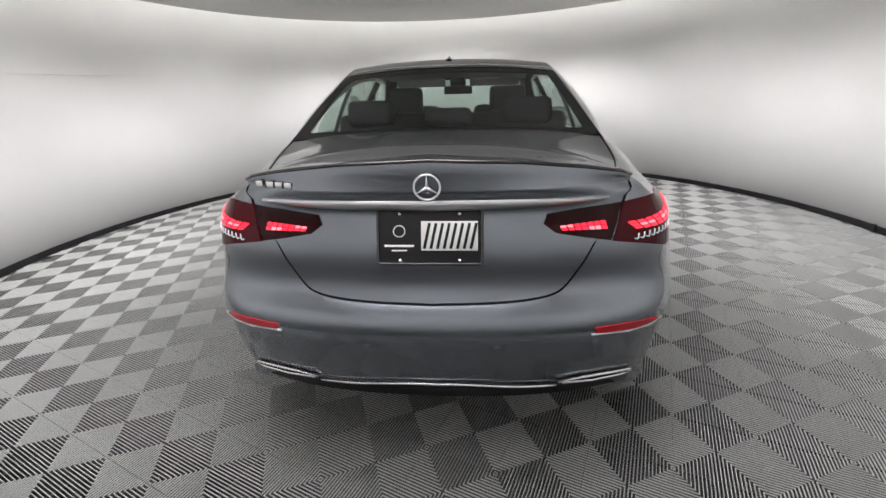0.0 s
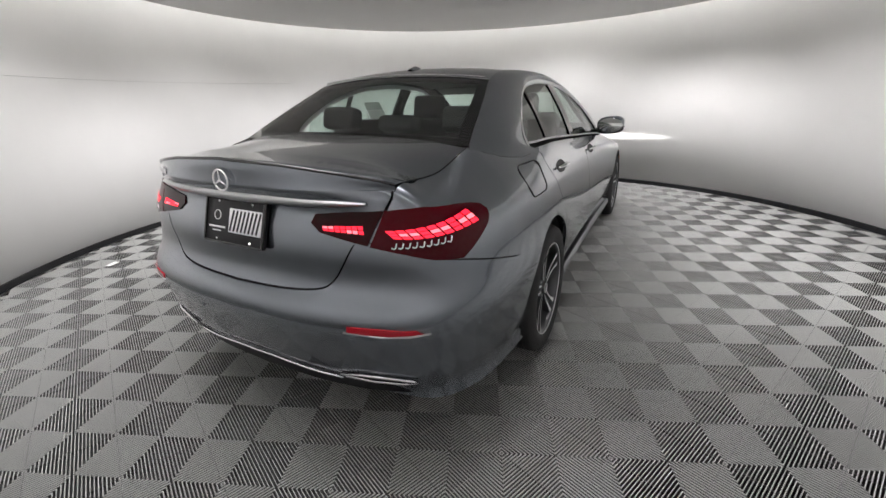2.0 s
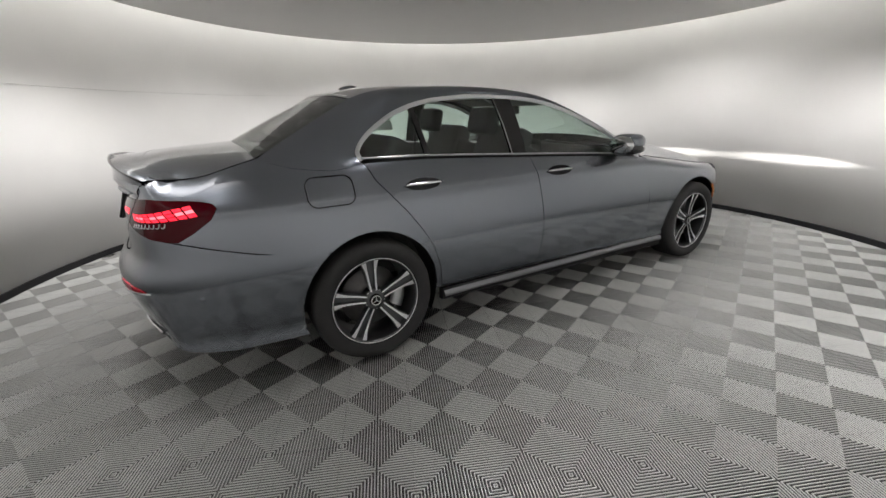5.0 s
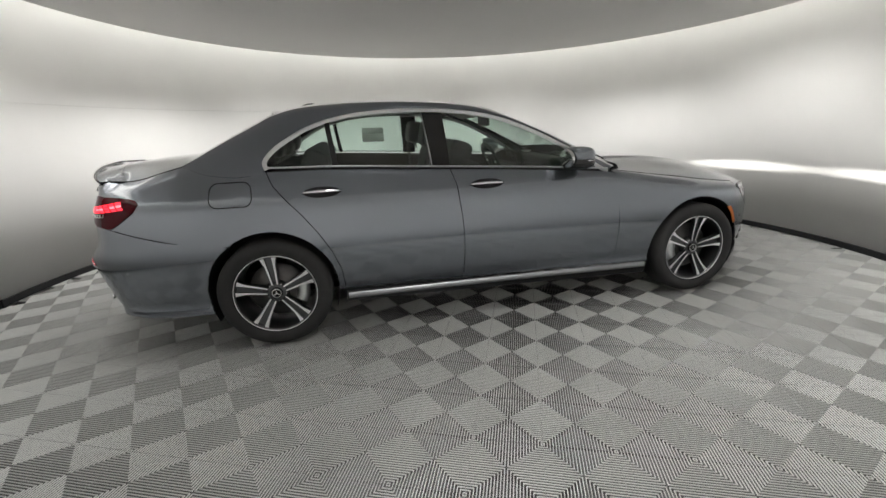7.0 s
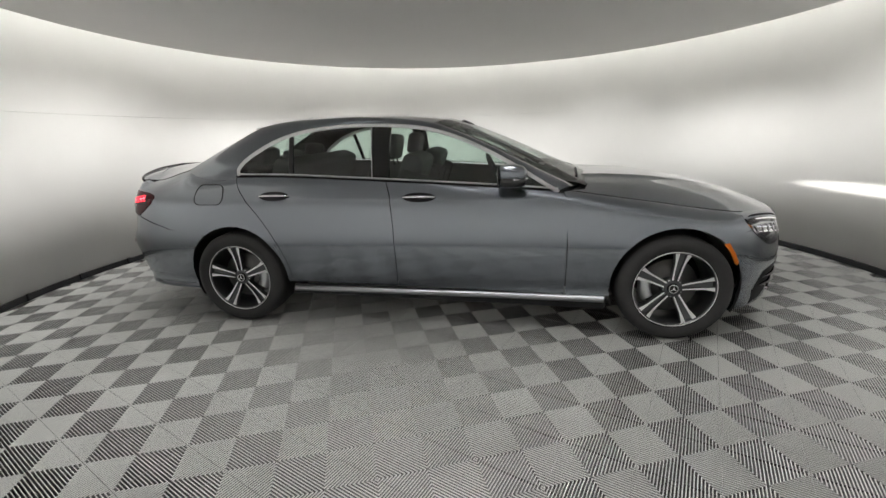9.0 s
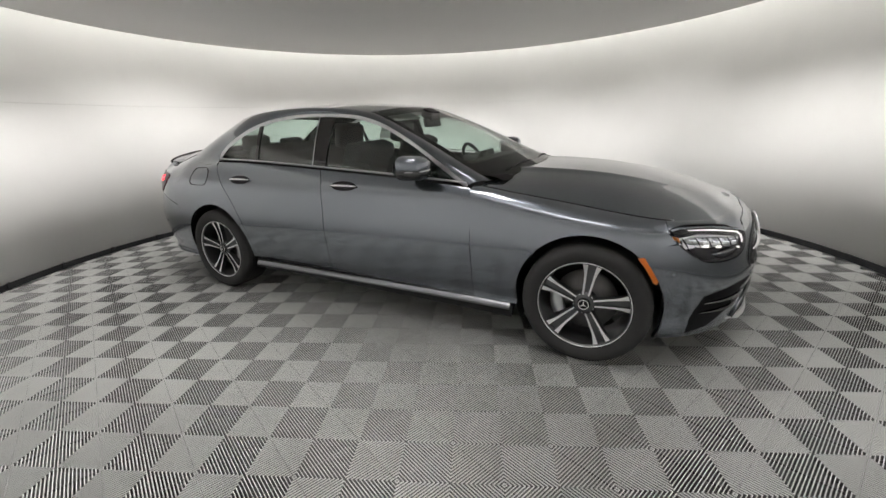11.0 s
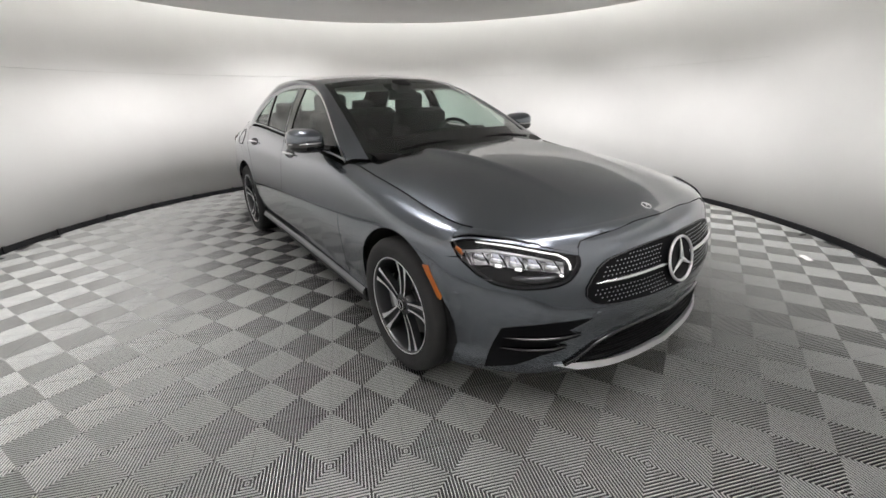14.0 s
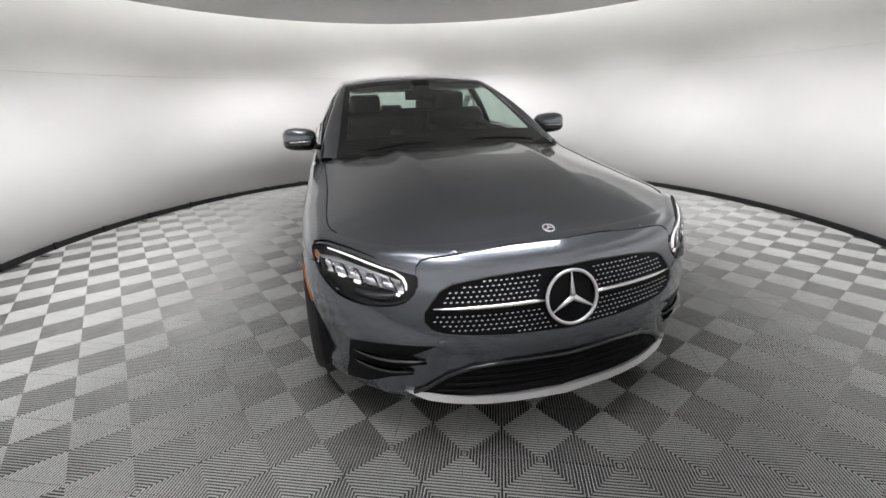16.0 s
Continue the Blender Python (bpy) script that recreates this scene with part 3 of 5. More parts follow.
upper = smooth_curve([(-1.455, 1.055), (-1.462, 1.11), (-1.40, 1.18), (-1.29, 1.25), (-1.20, 1.295), (-1.08, 1.335), (-0.96, 1.36), (-0.82, 1.375), (-0.63, 1.385), (-0.45, 1.38),
                      (-0.26, 1.37), (-0.08, 1.345), (0.10, 1.295), (0.29, 1.215), (0.48, 1.115), (0.68, 0.995), (0.775, 0.937)], 4)
inner = smooth_curve([(0.642, -1.95, 1.087), (0.628, -1.88, 1.118), (0.607, -1.78, 1.172), (0.577, -1.64, 1.245), (0.548, -1.52, 1.305), (0.52, -1.40, 1.365), (0.51, -1.25, 1.405), (0.505, -1.05, 1.425),
                      (0.505, -0.80, 1.432), (0.51, -0.55, 1.428), (0.52, -0.30, 1.412), (0.535, -0.06, 1.375), (0.56, 0.11, 1.315), (0.59, 0.29, 1.235), (0.62, 0.48, 1.145), (0.655, 0.70, 1.035), (0.69, 0.88, 0.95)], 4)
rows = []
for (y, z), e in zip(upper, inner):
    a, e = Vector((gx(z) + 0.004, y, z)), Vector(e)
    m = (a + e) / 2 + Vector((0.030, 0, 0.024)) * min(1, (a - e).length / 0.12)
    rows.append([a * (1 - t) ** 2 + m * 2 * t * (1 - t) + e * t * t for t in (0, 0.15, 0.32, 0.5, 0.68, 0.85, 1)])
# the pillar's foot runs out softly onto the quarter
START, drops = 5, (0.02, 0.06, 0.09, 0.10, 0.09, 0.055, 0.012)
feet = []
for k, (q0, q, up) in enumerate(zip(rows[0], rows[START], rows[START + 2])):
    p = at_y(q0.y)
    v = top_v(p) - drops[k]
    land = skin(p, v, 0.0012)
    rise = (skin(p, v + 0.01) - skin(p, v - 0.01)).normalized()
    fall = (q - up).normalized()
    d = (q - land).length * 0.40
    one, two = land + rise * d * (1 - (k / 6) ** 2), q + fall * d
    feet.append([land * (1 - t) ** 3 + one * 3 * t * (1 - t) ** 2 + two * 3 * t * t * (1 - t) + q * t**3 for t in (0, 0.15, 0.3, 0.45, 0.6, 0.75, 0.88)])
rows = [[f[i] for f in feet] for i in range(7)] + rows[START:]
bm = strip(rows)
bmesh.ops.recalc_face_normals(bm, faces=bm.faces[:])
pair("roof_pillar", bm, PAINT)


def across(lo, hi, bow, crown, n=18, drop=0.0):
    """A sheet from the right edge to its mirror image, bowed along y and up."""
    rows = []
    for i in range(lo, hi + 1):
        e = Vector(inner[i])
        s = (i - lo) / (hi - lo)
        row = []
        for k in range(n + 1):
            t = -1 + 2 * k / n
            c = 1 - abs(t) ** 2.2
            row.append((e.x * t, e.y + bow(s) * c, e.z + crown(s) * c - drop))
        rows.append(row)
    bm = strip(rows)
    bmesh.ops.recalc_face_normals(bm, faces=bm.faces[:])
    return bm


part("roof", across(20, 44, lambda s: -0.03 + 0.10 * s, lambda s: 0.030), PAINT, car)
part("headliner", across(21, 43, lambda s: -0.02 + 0.08 * s, lambda s: 0.02, drop=0.03), HEADLINER, car)
part("windscreen", across(44, 64, lambda s: 0.07 + 0.09 * s, lambda s: 0.03), PANE, car, "clear raked windscreen")
part("rear_window", across(2, 20, lambda s: -0.07 + 0.04 * s, lambda s: 0.02 + 0.01 * s), PANE, car, "tinted rear window with fine heating lines")


def frit(lo, hi, bow, crown, width):
    rows = []
    for i in range(lo, hi + 1):
        e = Vector(inner[i])
        s = (i - lo) / (hi - lo)
        row = []
        for k in range(5):
            t = 1 - width * k / 4
            c = 1 - abs(t) ** 2.2
            row.append((e.x * t, e.y + bow(s) * c, e.z + crown(s) * c - 0.003))
        rows.append(row)
    return strip(rows)


pair("window_border", frit(44, 64, lambda s: 0.07 + 0.09 * s, lambda s: 0.03, 0.07), FRIT)
pair("window_border", frit(2, 20, lambda s: -0.07 + 0.04 * s, lambda s: 0.02 + 0.01 * s, 0.09), FRIT)


def band(i0, i1, bow, crown, s0, s1):
    rows = []
    for j in range(4):
        f = i0 + (i1 - i0) * j / 3
        e = Vector(np.array([np.interp(f, range(len(inner)), inner[:, c]) for c in range(3)]))
        s = s0 + (s1 - s0) * j / 3
        rows.append([(e.x * t, e.y + bow(s) * (1 - abs(t) ** 2.2), e.z + crown(s) * (1 - abs(t) ** 2.2) - 0.003) for t in (-1 + 2 * k / 18 for k in range(19))])
    return strip(rows)


part("window_border", band(44, 46.5, lambda s: 0.07 + 0.09 * s, lambda s: 0.03, 0, 0.125), FRIT, car)
part("window_border", band(60, 64, lambda s: 0.07 + 0.09 * s, lambda s: 0.03, 0.8, 1), FRIT, car)
part("window_border", band(2, 4.5, lambda s: -0.07 + 0.04 * s, lambda s: 0.02 + 0.01 * s, 0, 0.14), FRIT, car)
part("window_border", band(18, 20, lambda s: -0.07 + 0.04 * s, lambda s: 0.02 + 0.01 * s, 0.89, 1), FRIT, car)
part("rear_trim", tube([(x, -1.40 - 0.03 * (1 - (x / 0.52) ** 2) - 0.003, 1.368 + 0.028 * (1 - abs(x / 0.52) ** 2.2) + 0.006) for x in np.linspace(-0.5, 0.5, 21)], 0.004, 6), CHROME, car)


def side_fn(out):
    return lambda y, z: Vector((gx(z) + out, y, z))


base_line = [(y, shoulder(y) + 0.004) for y in np.linspace(0.765, -1.44, 24)]
top_line = [tuple(q) for q in upper]
# chrome surround
outer = np.array(top_line)
d = np.gradient(outer, axis=0)
d /= np.hypot(*d.T)[:, None]
inward = np.c_[d[:, 1], -d[:, 0]]
chrome_rows = [[(gx(z) + 0.006, y, z), (gx(z) + 0.011, y + 0.012 * n[0], z + 0.012 * n[1]), (gx(z) + 0.004, y + 0.026 * n[0], z + 0.026 * n[1])] for (y, z), n in zip(outer, inward)]
pair("window_chrome", strip(chrome_rows), SATIN, "bright chrome window surround")
pair("belt_chrome", tube([(gx(z) + 0.012, y, z + 0.008) for y, z in base_line], 0.0065, 6, 1.0), SATIN, "bright chrome belt strip")
inset_top = outer + 0.024 * inward


def top_at(y):
    """Height of the glass opening's upper edge at y."""
    k = range(len(inset_top))
    best = [inset_top[i, 1] + (y - inset_top[i, 0]) / (inset_top[i + 1, 0] - inset_top[i, 0] + 1e-9) * (inset_top[i + 1, 1] - inset_top[i, 1])
            for i in k[:-1] if min(inset_top[i, 0], inset_top[i + 1, 0]) <= y <= max(inset_top[i, 0], inset_top[i + 1, 0])]
    return max(best) if best else shoulder(y) + 0.03


def window(y0, y1, tilt0=0.0, tilt1=0.0, n=16):
    """Outline of a side window between two uprights; the uprights lean by tilt at the top."""
    low = [(y0 + (y1 - y0) * k / n, 0) for k in range(n + 1)]
    out = [(y, shoulder(y) + 0.012) for y, _ in low]
    a, b = y1 + tilt1, y0 + tilt0
    out += [(a + (b - a) * k / n, top_at(a + (b - a) * k / n)) for k in range(n + 1)]
    return out


for name, w in (("front_side_window", window(0.69, -0.335, -0.02, -0.005)), ("rear_side_window", window(-0.455, -1.035, -0.03, -0.03)), ("quarter_window", window(-1.06, -1.40, -0.03, 0.0))):
    pair(name, panel(w, side_fn(-0.012), 0.06, 0.0, lip=0), PANE)
b_post = [(-0.335, shoulder(-0.335) + 0.01), (-0.455, shoulder(-0.455) + 0.01), (-0.485, top_at(-0.485)), (-0.345, top_at(-0.345))]
pair("door_post_cover", panel(b_post, side_fn(-0.004), 0.06, 0.0), GLOSS_BLACK)
pair("door_post_line", tube([(gx(z) - 0.0, y, z) for y, z in ((-0.452, 1.03), (-0.468, 1.2), (-0.483, 1.36))], 0.0035, 6), SATIN)
post = [(-1.030, shoulder(-1.03) + 0.01), (-1.062, shoulder(-1.06) + 0.01), (-1.094, top_at(-1.094)), (-1.064, top_at(-1.064))]
pair("window_divider", panel(post, side_fn(-0.004), 0.06, 0.0), GLOSS_BLACK)
sail = [(0.69, shoulder(0.69) + 0.01), (0.765, shoulder(0.765) + 0.004), (0.70, 0.975), (0.60, 1.038), (0.60, 1.02), (0.66, 0.985)]
pair("mirror_sail", panel(sail, side_fn(-0.002), 0.05, 0.0), GLOSS_BLACK)

# ---------- trim on the body ----------
def proud(out):
    return lambda p, v: skin(p, v, out)


skirt = [(at_y(1.07), 0.185), (at_y(1.085), 0.262), (at_y(0.5), 0.268), (at_y(-1.05), 0.30), (at_y(-1.06), 0.235)]
pair("side_skirt", panel(skirt, proud(0.012), 0.05, 0.0, lip=0.04), BLACK, "black side skirt")
rows = []
for y in np.linspace(-1.045, 1.065, 24):
    z = 0.288 - 0.018 * (y + 1.05) / 2.13
    rows.append([skin(at_y(y), z, 0.004), skin(at_y(y), z - 0.003, 0.014), skin(at_y(y), z - 0.020, 0.020), skin(at_y(y), z - 0.034, 0.021), skin(at_y(y), z - 0.038, 0.012)])
bm = strip(rows)
bmesh.ops.recalc_face_normals(bm, faces=bm.faces[:])
pair("skirt_strip", bm, material("satin_grey_trim", (0.26, 0.267, 0.28), 0.3, 0.9), "satin grey strip on the side skirt")

# door handles in their bowls
for y, z in ((-1.135, 0.928), (-0.115, 0.912)):
    bowl = [(at_y(y + 0.105 * math.cos(a)), z - 0.004 + 0.030 * math.sin(a)) for a in (2 * math.pi * k / 24 for k in range(24))]
    pair("handle_bowl", panel(bowl, proud(0.0015), 0.03, 0.0, lip=0.002), BLACK)
    arc = [skin(at_y(y + t * 0.112), z + 0.004 - 0.006 * t * t, 0.010 + 0.024 * (1 - t * t)) for t in np.linspace(-1, 1, 13)]
    pair("door_handle", tube(arc, [0.006 + 0.008 * (1 - abs(t) ** 3) for t in np.linspace(-1, 1, 13)], 8, 0.7), CHROME, "bright chrome door handle")


def loop(y0, y1, z0, z1, r, n=5):
    out = []
    for cy, cz, a0 in ((y1 - r, z1 - r, 0), (y0 + r, z1 - r, 90), (y0 + r, z0 + r, 180), (y1 - r, z0 + r, 270)):
        out += [(cy + r * math.cos(radians(a0 + 90 * k / n)), cz + r * math.sin(radians(a0 + 90 * k / n))) for k in range(n + 1)]
    return out


flap = loop(-1.755, -1.525, 0.872, 1.008, 0.045)
part("fuel_flap", tube([skin(at_y(y), z, 0.0004) for y, z in flap], 0.0030, 5, closed=True), BLACK, car)

# parking sensors
for q in ((0.842, 1.867, 0.545), (0.824, -2.252, 0.525), (0.44, 2.25, 0.47), (0.50, -2.54, 0.53), (0.20, -2.6, 0.53)):
    c, n = skin(near(q[0], q[1]), q[2], 0.001), skin(near(q[0], q[1]), q[2], 0.05)
    bm = lathe([(0.0001, 0.001), (0.008, 0.001), (0.0095, 0.0005), (0.0105, -0.002)], 16)
    bm.transform(Matrix.Translation(c) @ (n - c).to_track_quat("X", "Z").to_matrix().to_4x4())
    pair("parking_sensor", bm, PAINT)
    bm = lathe([(0.0095, 0.0006), (0.0115, 0.0012), (0.0125, -0.002)], 16)
    bm.transform(Matrix.Translation(c) @ (n - c).to_track_quat("X", "Z").to_matrix().to_4x4())
    pair("sensor_ring", bm, PAINT)

# side markers on the front wheel arches
amber = [(0.877, 1.70, 0.632), (0.872, 1.745, 0.632), (0.868, 1.775, 0.59), (0.860, 1.81, 0.53), (0.858, 1.822, 0.505), (0.862, 1.805, 0.505), (0.868, 1.775, 0.55)]
amber = [(at_y(y), z) for y, z in ((1.705, 0.628), (1.735, 0.634), (1.772, 0.575), (1.806, 0.515), (1.800, 0.497), (1.785, 0.505), (1.745, 0.578))]
pair("side_marker", panel(amber, proud(0.004), 0.03, 0.0, lip=0.006), AMBER, "amber side marker")

# ---------- headlamps ----------
head = onto(over[::-1] + under[-2:0:-1])
lamps = pair("headlamp", panel(head, proud(-0.030), 0.03, 0.0, lip=-0.029), HEAD_BOWL, "clear headlamp with a dark housing and lit strips")
for lampo, flip in zip(lamps, (False, True)):
    bm = panel(head, proud(0.002), 0.03, 0.0, lip=0.004)
    lens = part("lens", flipped(bm) if flip else bm, HEAD_LENS, lampo, "clear headlamp glass")
    lens.visible_shadow = False
hp = lambda f: near(0.846, 1.83) + (near(0.505, 2.174) - near(0.846, 1.83)) * f


def head_bar(points, radius, mat, name, out=0.008, flat=1.0, label=""):
    for lampo, flip in zip(lamps, (False, True)):
        bm = tube([skin(hp(f), z, out) for f, z in points], radius, 8, flat)
        if flip:
            bm2 = flipped(bm)
            bm.free()
            bm = bm2
        part(name, bm, mat, lampo, label)


rim_f = [((near(x, y) - hp(0)) / (hp(1) - hp(0)), z) for x, y, z in over[::-1]]
rim_z = lambda f: float(np.interp(f, [q[0] for q in rim_f], [q[1] for q in rim_f]))
head_bar([(f, rim_z(f) - 0.011) for f in (0.20, 0.28, 0.38, 0.5, 0.62, 0.74, 0.84)] + [(0.91, 0.695), (0.935, 0.672), (0.935, 0.655)], [0.002, 0.003, 0.0035, 0.0035, 0.0035, 0.0035, 0.0035, 0.0045, 0.0045, 0.003], WHITE_GLOW, "lit_strip", -0.004, label="white lit daytime strip")
for lampo, flip in zip(lamps, (False, True)):
    rows = []
    for f in np.linspace(0.12, 0.90, 14):
        zt = float(np.interp(f, (0.08, 0.3, 0.5, 0.7, 0.9), (0.722, 0.734, 0.723, 0.705, 0.682)))
        rows.append([skin(hp(f), zt, -0.012), skin(hp(f), zt - 0.02, -0.024), skin(hp(f), zt - 0.045, -0.027), skin(hp(f), zt - 0.056 - 0.008 * math.sin(5 * f), -0.020)])
    bm = strip(rows)
    if flip:
        bm = flipped(bm)
    part("reflector_bowl", bm, material("silver_reflector", (0.74, 0.74, 0.77), 0.22, 0.9), lampo, "silver reflector")
head_bar([(0.09, 0.715), (0.20, 0.722), (0.34, 0.722), (0.54, 0.712), (0.74, 0.695), (0.88, 0.676)], 0.006, SATIN, "strip_carrier", -0.014)
head_bar([(0.10, 0.70), (0.12, 0.665), (0.17, 0.637), (0.26, 0.620), (0.36, 0.613)], 0.003, CHROME, "chrome_curve", -0.010)
for f0, z0, w in ((0.20, 0.697, 0.013), (0.33, 0.686, 0.015), (0.47, 0.676, 0.015), (0.61, 0.668, 0.013), (0.75, 0.660, 0.012)):
    head_bar([(f0, z0), (f0 + 0.05, z0 - 0.001), (f0 + 0.11, z0 - 0.006)], [w * 0.5, w, w * 0.6], SATIN, "reflector", -0.018, 0.8)
    head_bar([(f0 + 0.01, z0 + 0.014), (f0 + 0.10, z0 + 0.008)], 0.0045, SOFT_GLOW, "reflector_edge", -0.010, 0.6)
for k in range(6):
    f = 0.16 + 0.135 * k
    z = 0.722 - 0.052 * max(0.0, f - 0.3)
    head_bar([(f - 0.03, z), (f + 0.01, z - 0.026), (f + 0.035, z - 0.050)], [0.003, 0.0045, 0.002], HEAD_BOWL, "divider", -0.008, 0.7)
head_bar([(0.37, 0.674), (0.42, 0.672)], 0.006, WHITE_GLOW, "lit_lens", -0.008)
head_bar([(0.52, 0.664), (0.57, 0.661)], 0.006, WHITE_GLOW, "lit_lens", -0.008)
head_bar([(0.86, 0.637), (0.885, 0.632)], 0.005, WHITE_GLOW, "lit_lens", -0.010)
head_bar([(0.50, 0.622), (0.64, 0.618), (0.78, 0.622), (0.86, 0.632)], [0.006, 0.016, 0.014, 0.005], DARK_ALLOY, "lower_bezel", -0.024, 0.9)
head_bar([(0.045, 0.730), (0.085, 0.717), (0.11, 0.705)], [0.006, 0.010, 0.005], AMBER, "turn_signal", -0.012)
for k in range(6):
    head_bar([(0.22 + 0.06 * k, 0.722 - 0.004 * k), (0.235 + 0.06 * k, 0.700 - 0.004 * k)], 0.0022, CHROME, "light_guide", -0.008)

# ---------- grille and front intakes ----------
grille_half = [(0.0, 2.27, 0.707), (0.076, 2.264, 0.708), (0.198, 2.255, 0.704), (0.295, 2.243, 0.696), (0.388, 2.224, 0.680), (0.436, 2.216, 0.652), (0.473, 2.211, 0.606), (0.490, 2.210, 0.572), (0.484, 2.218, 0.540),
               (0.456, 2.236, 0.516), (0.402, 2.257, 0.505), (0.290, 2.288, 0.497), (0.151, 2.309, 0.491), (0.0, 2.321, 0.489)]
grille_half = [tuple(q) for q in smooth_curve(grille_half, 3)]
go = onto(grille_half)
go[0], go[-1] = (0.0, go[0][1]), (0.0, go[-1][1])
grille = part("grille", panel(go, proud(0.003), 0.03, 0.0, lip=0.01, both=True), MESH_BLACK, car, "black grille with small bright studs")
edge = [skin(p, v, 0.006) for p, v in go]
edge = edge + [Vector((-q.x, q.y, q.z)) for q in edge[-2:0:-1]]
part("grille_frame", tube(edge, 0.0018, 6, closed=True), DARK_ALLOY, grille)


def in_grille(x, z):
    poly = [(q[0], q[2]) for q in grille_half] + [(-q[0], q[2]) for q in grille_half[::-1]]
    inside = False
    for (x0, z0), (x1, z1) in zip(poly, poly[1:] + poly[:1]):
        if (z0 > z) != (z1 > z) and x < (x1 - x0) * (z - z0) / (z1 - z0) + x0:
            inside = not inside
    return inside


STUD = material("grey_studs", (0.55, 0.56, 0.57), 0.35, 0.8)
v, f = [], []
for r in range(13):
    z = 0.503 + 0.0165 * r
    for c in range(-26, 27):
        x = (c + 0.5 * (r % 2)) * 0.0188
        if abs(z - 0.600) < 0.016 or math.hypot(x, (z - 0.607) * 1.0) < 0.115 or not in_grille(x * 1.05, z + 0.010) or not in_grille(x * 1.05, z - 0.010):
            continue
        s = len(v)
        for dx, dz, o in ((-0.0060, 0, 0.004), (0, -0.0030, 0.004), (0.0060, 0, 0.004), (0, 0.0030, 0.004), (0, 0, 0.0065)):
            q = skin(nose(abs(x)), z + dz, o)
            q.x = (x + dx)
            v.append(q)
        f += [(s, s + 1, s + 4), (s + 1, s + 2, s + 4), (s + 2, s + 3, s + 4), (s + 3, s, s + 4)]
studs = part("grille_studs", mesh_of("grille_studs", v, f, STUD), None, grille)
tagged(studs, kind="stuff")
for s in (1, -1):
    bar = [Vector((s * x, skin(nose(x), 0.6, 0.012).y, 0.600 + 0.004 * math.cos(x * 3))) for x in np.linspace(0.10, 0.463, 12)]
    part("grille_bar", tube(bar, [0.011] * 8 + [0.010, 0.008, 0.006, 0.003], 8, 0.75), CHROME, grille, "bright chrome grille bar")


def emblem(radius, thick, centre, turn, parent, disc_mat=None):
    """A bright ring with three tapered rays."""
    m = pose(*centre) @ turn
    bms = [tube([(0, radius * math.cos(a), radius * math.sin(a)) for a in (2 * math.pi * k / 40 for k in range(40))], thick, 8, 1.0, up=Vector((1, 0, 0)), closed=True)]
    for k in range(3):
        a = radians(90 + 120 * k)
        bms.append(tube([(0.003, r * math.cos(a), r * math.sin(a)) for r in (0.0, radius * 0.5, radius)], [radius * 0.13, radius * 0.075, radius * 0.02], 6, 0.7, up=Vector((1, 0, 0))))
    bm = joined(*bms)
    bm.transform(m)
    ob = part("emblem", bm, STAR, parent, "bright chrome ring with three rays")
    if disc_mat:
        bm = lathe([(0.0001, -0.004), (radius * 0.6, -0.005), (radius, -0.009)], 36)
        bm.transform(m)
        part("emblem_backing", bm, disc_mat, ob)
    return ob


fc = skin(0, 0.605, 0.02)
emblem(0.094, 0.0062, (0, fc.y, 0.605), Matrix.Rotation(radians(90), 4, "Z") @ Matrix.Rotation(radians(-13), 4, "Y"), grille, MESH_BLACK)
emblem(0.021, 0.0025, (0, 2.137, bonnet_fn(0, 2.137).z + 0.004), Matrix.Rotation(radians(90), 4, "Z") @ Matrix.Rotation(radians(-68), 4, "Y"), car, GLOSS_BLACK)

intake = [(nose(x), z) for x, z in ((0.0, 0.366), (0.203, 0.368), (0.342, 0.355), (0.419, 0.323), (0.47, 0.28), (0.53, 0.232), (0.36, 0.222), (0.19, 0.218), (0.0, 0.216))]
low_grille = part("lower_intake", panel(intake, proud(0.003), 0.03, 0.0, lip=0.006, both=True), MESH_BLACK, car, "black lower air intake")
upper_lip = [(0.0, 0.371), (0.2, 0.373), (0.342, 0.361), (0.43, 0.325), (0.50, 0.268), (0.55, 0.235)]
lips = [skin(nose(x), z, 0.006) for x, z in upper_lip]
part("intake_lip", tube([Vector((-q.x, q.y, q.z)) for q in lips[:0:-1]] + lips, 0.009, 8), GLOSS_BLACK, low_grille)
for z in (0.25, 0.28, 0.31, 0.338):
    w = float(np.interp(z, (0.22, 0.32, 0.37), (0.50, 0.40, 0.25)))
    bar = [skin(nose(x), z, 0.004) for x in np.linspace(0, w, 12)]
    part("intake_slat", tube([Vector((-q.x, q.y, q.z)) for q in bar[:0:-1]] + bar, 0.005, 6), MESH_BLACK, low_grille)
chrome = [(nose(x), z) for x, z in ((0.0, 0.221), (0.19, 0.223), (0.36, 0.228), (0.50, 0.240), (0.585, 0.240), (0.50, 0.216), (0.36, 0.203), (0.19, 0.197), (0.0, 0.195))]
part("front_lip", panel(chrome, lambda p, v: skin(p, v, 0.010 + max(0.0, 0.238 - v) * 0.7), 0.03, 0.0, lip=0.02, both=True), material("bright_lip", (0.86, 0.86, 0.87), 0.32, 0.7), car, "bright chrome lower lip")
vent = onto([(0.735, 2.02, 0.415), (0.69, 2.075, 0.432), (0.607, 2.156, 0.450), (0.466, 2.236, 0.457), (0.54, 2.19, 0.410), (0.485, 2.21, 0.372), (0.575, 2.15, 0.345), (0.530, 2.175, 0.315), (0.62, 2.12, 0.285), (0.70, 2.05, 0.235), (0.77, 1.96, 0.212), (0.765, 1.97, 0.27), (0.75, 1.99, 0.34)])
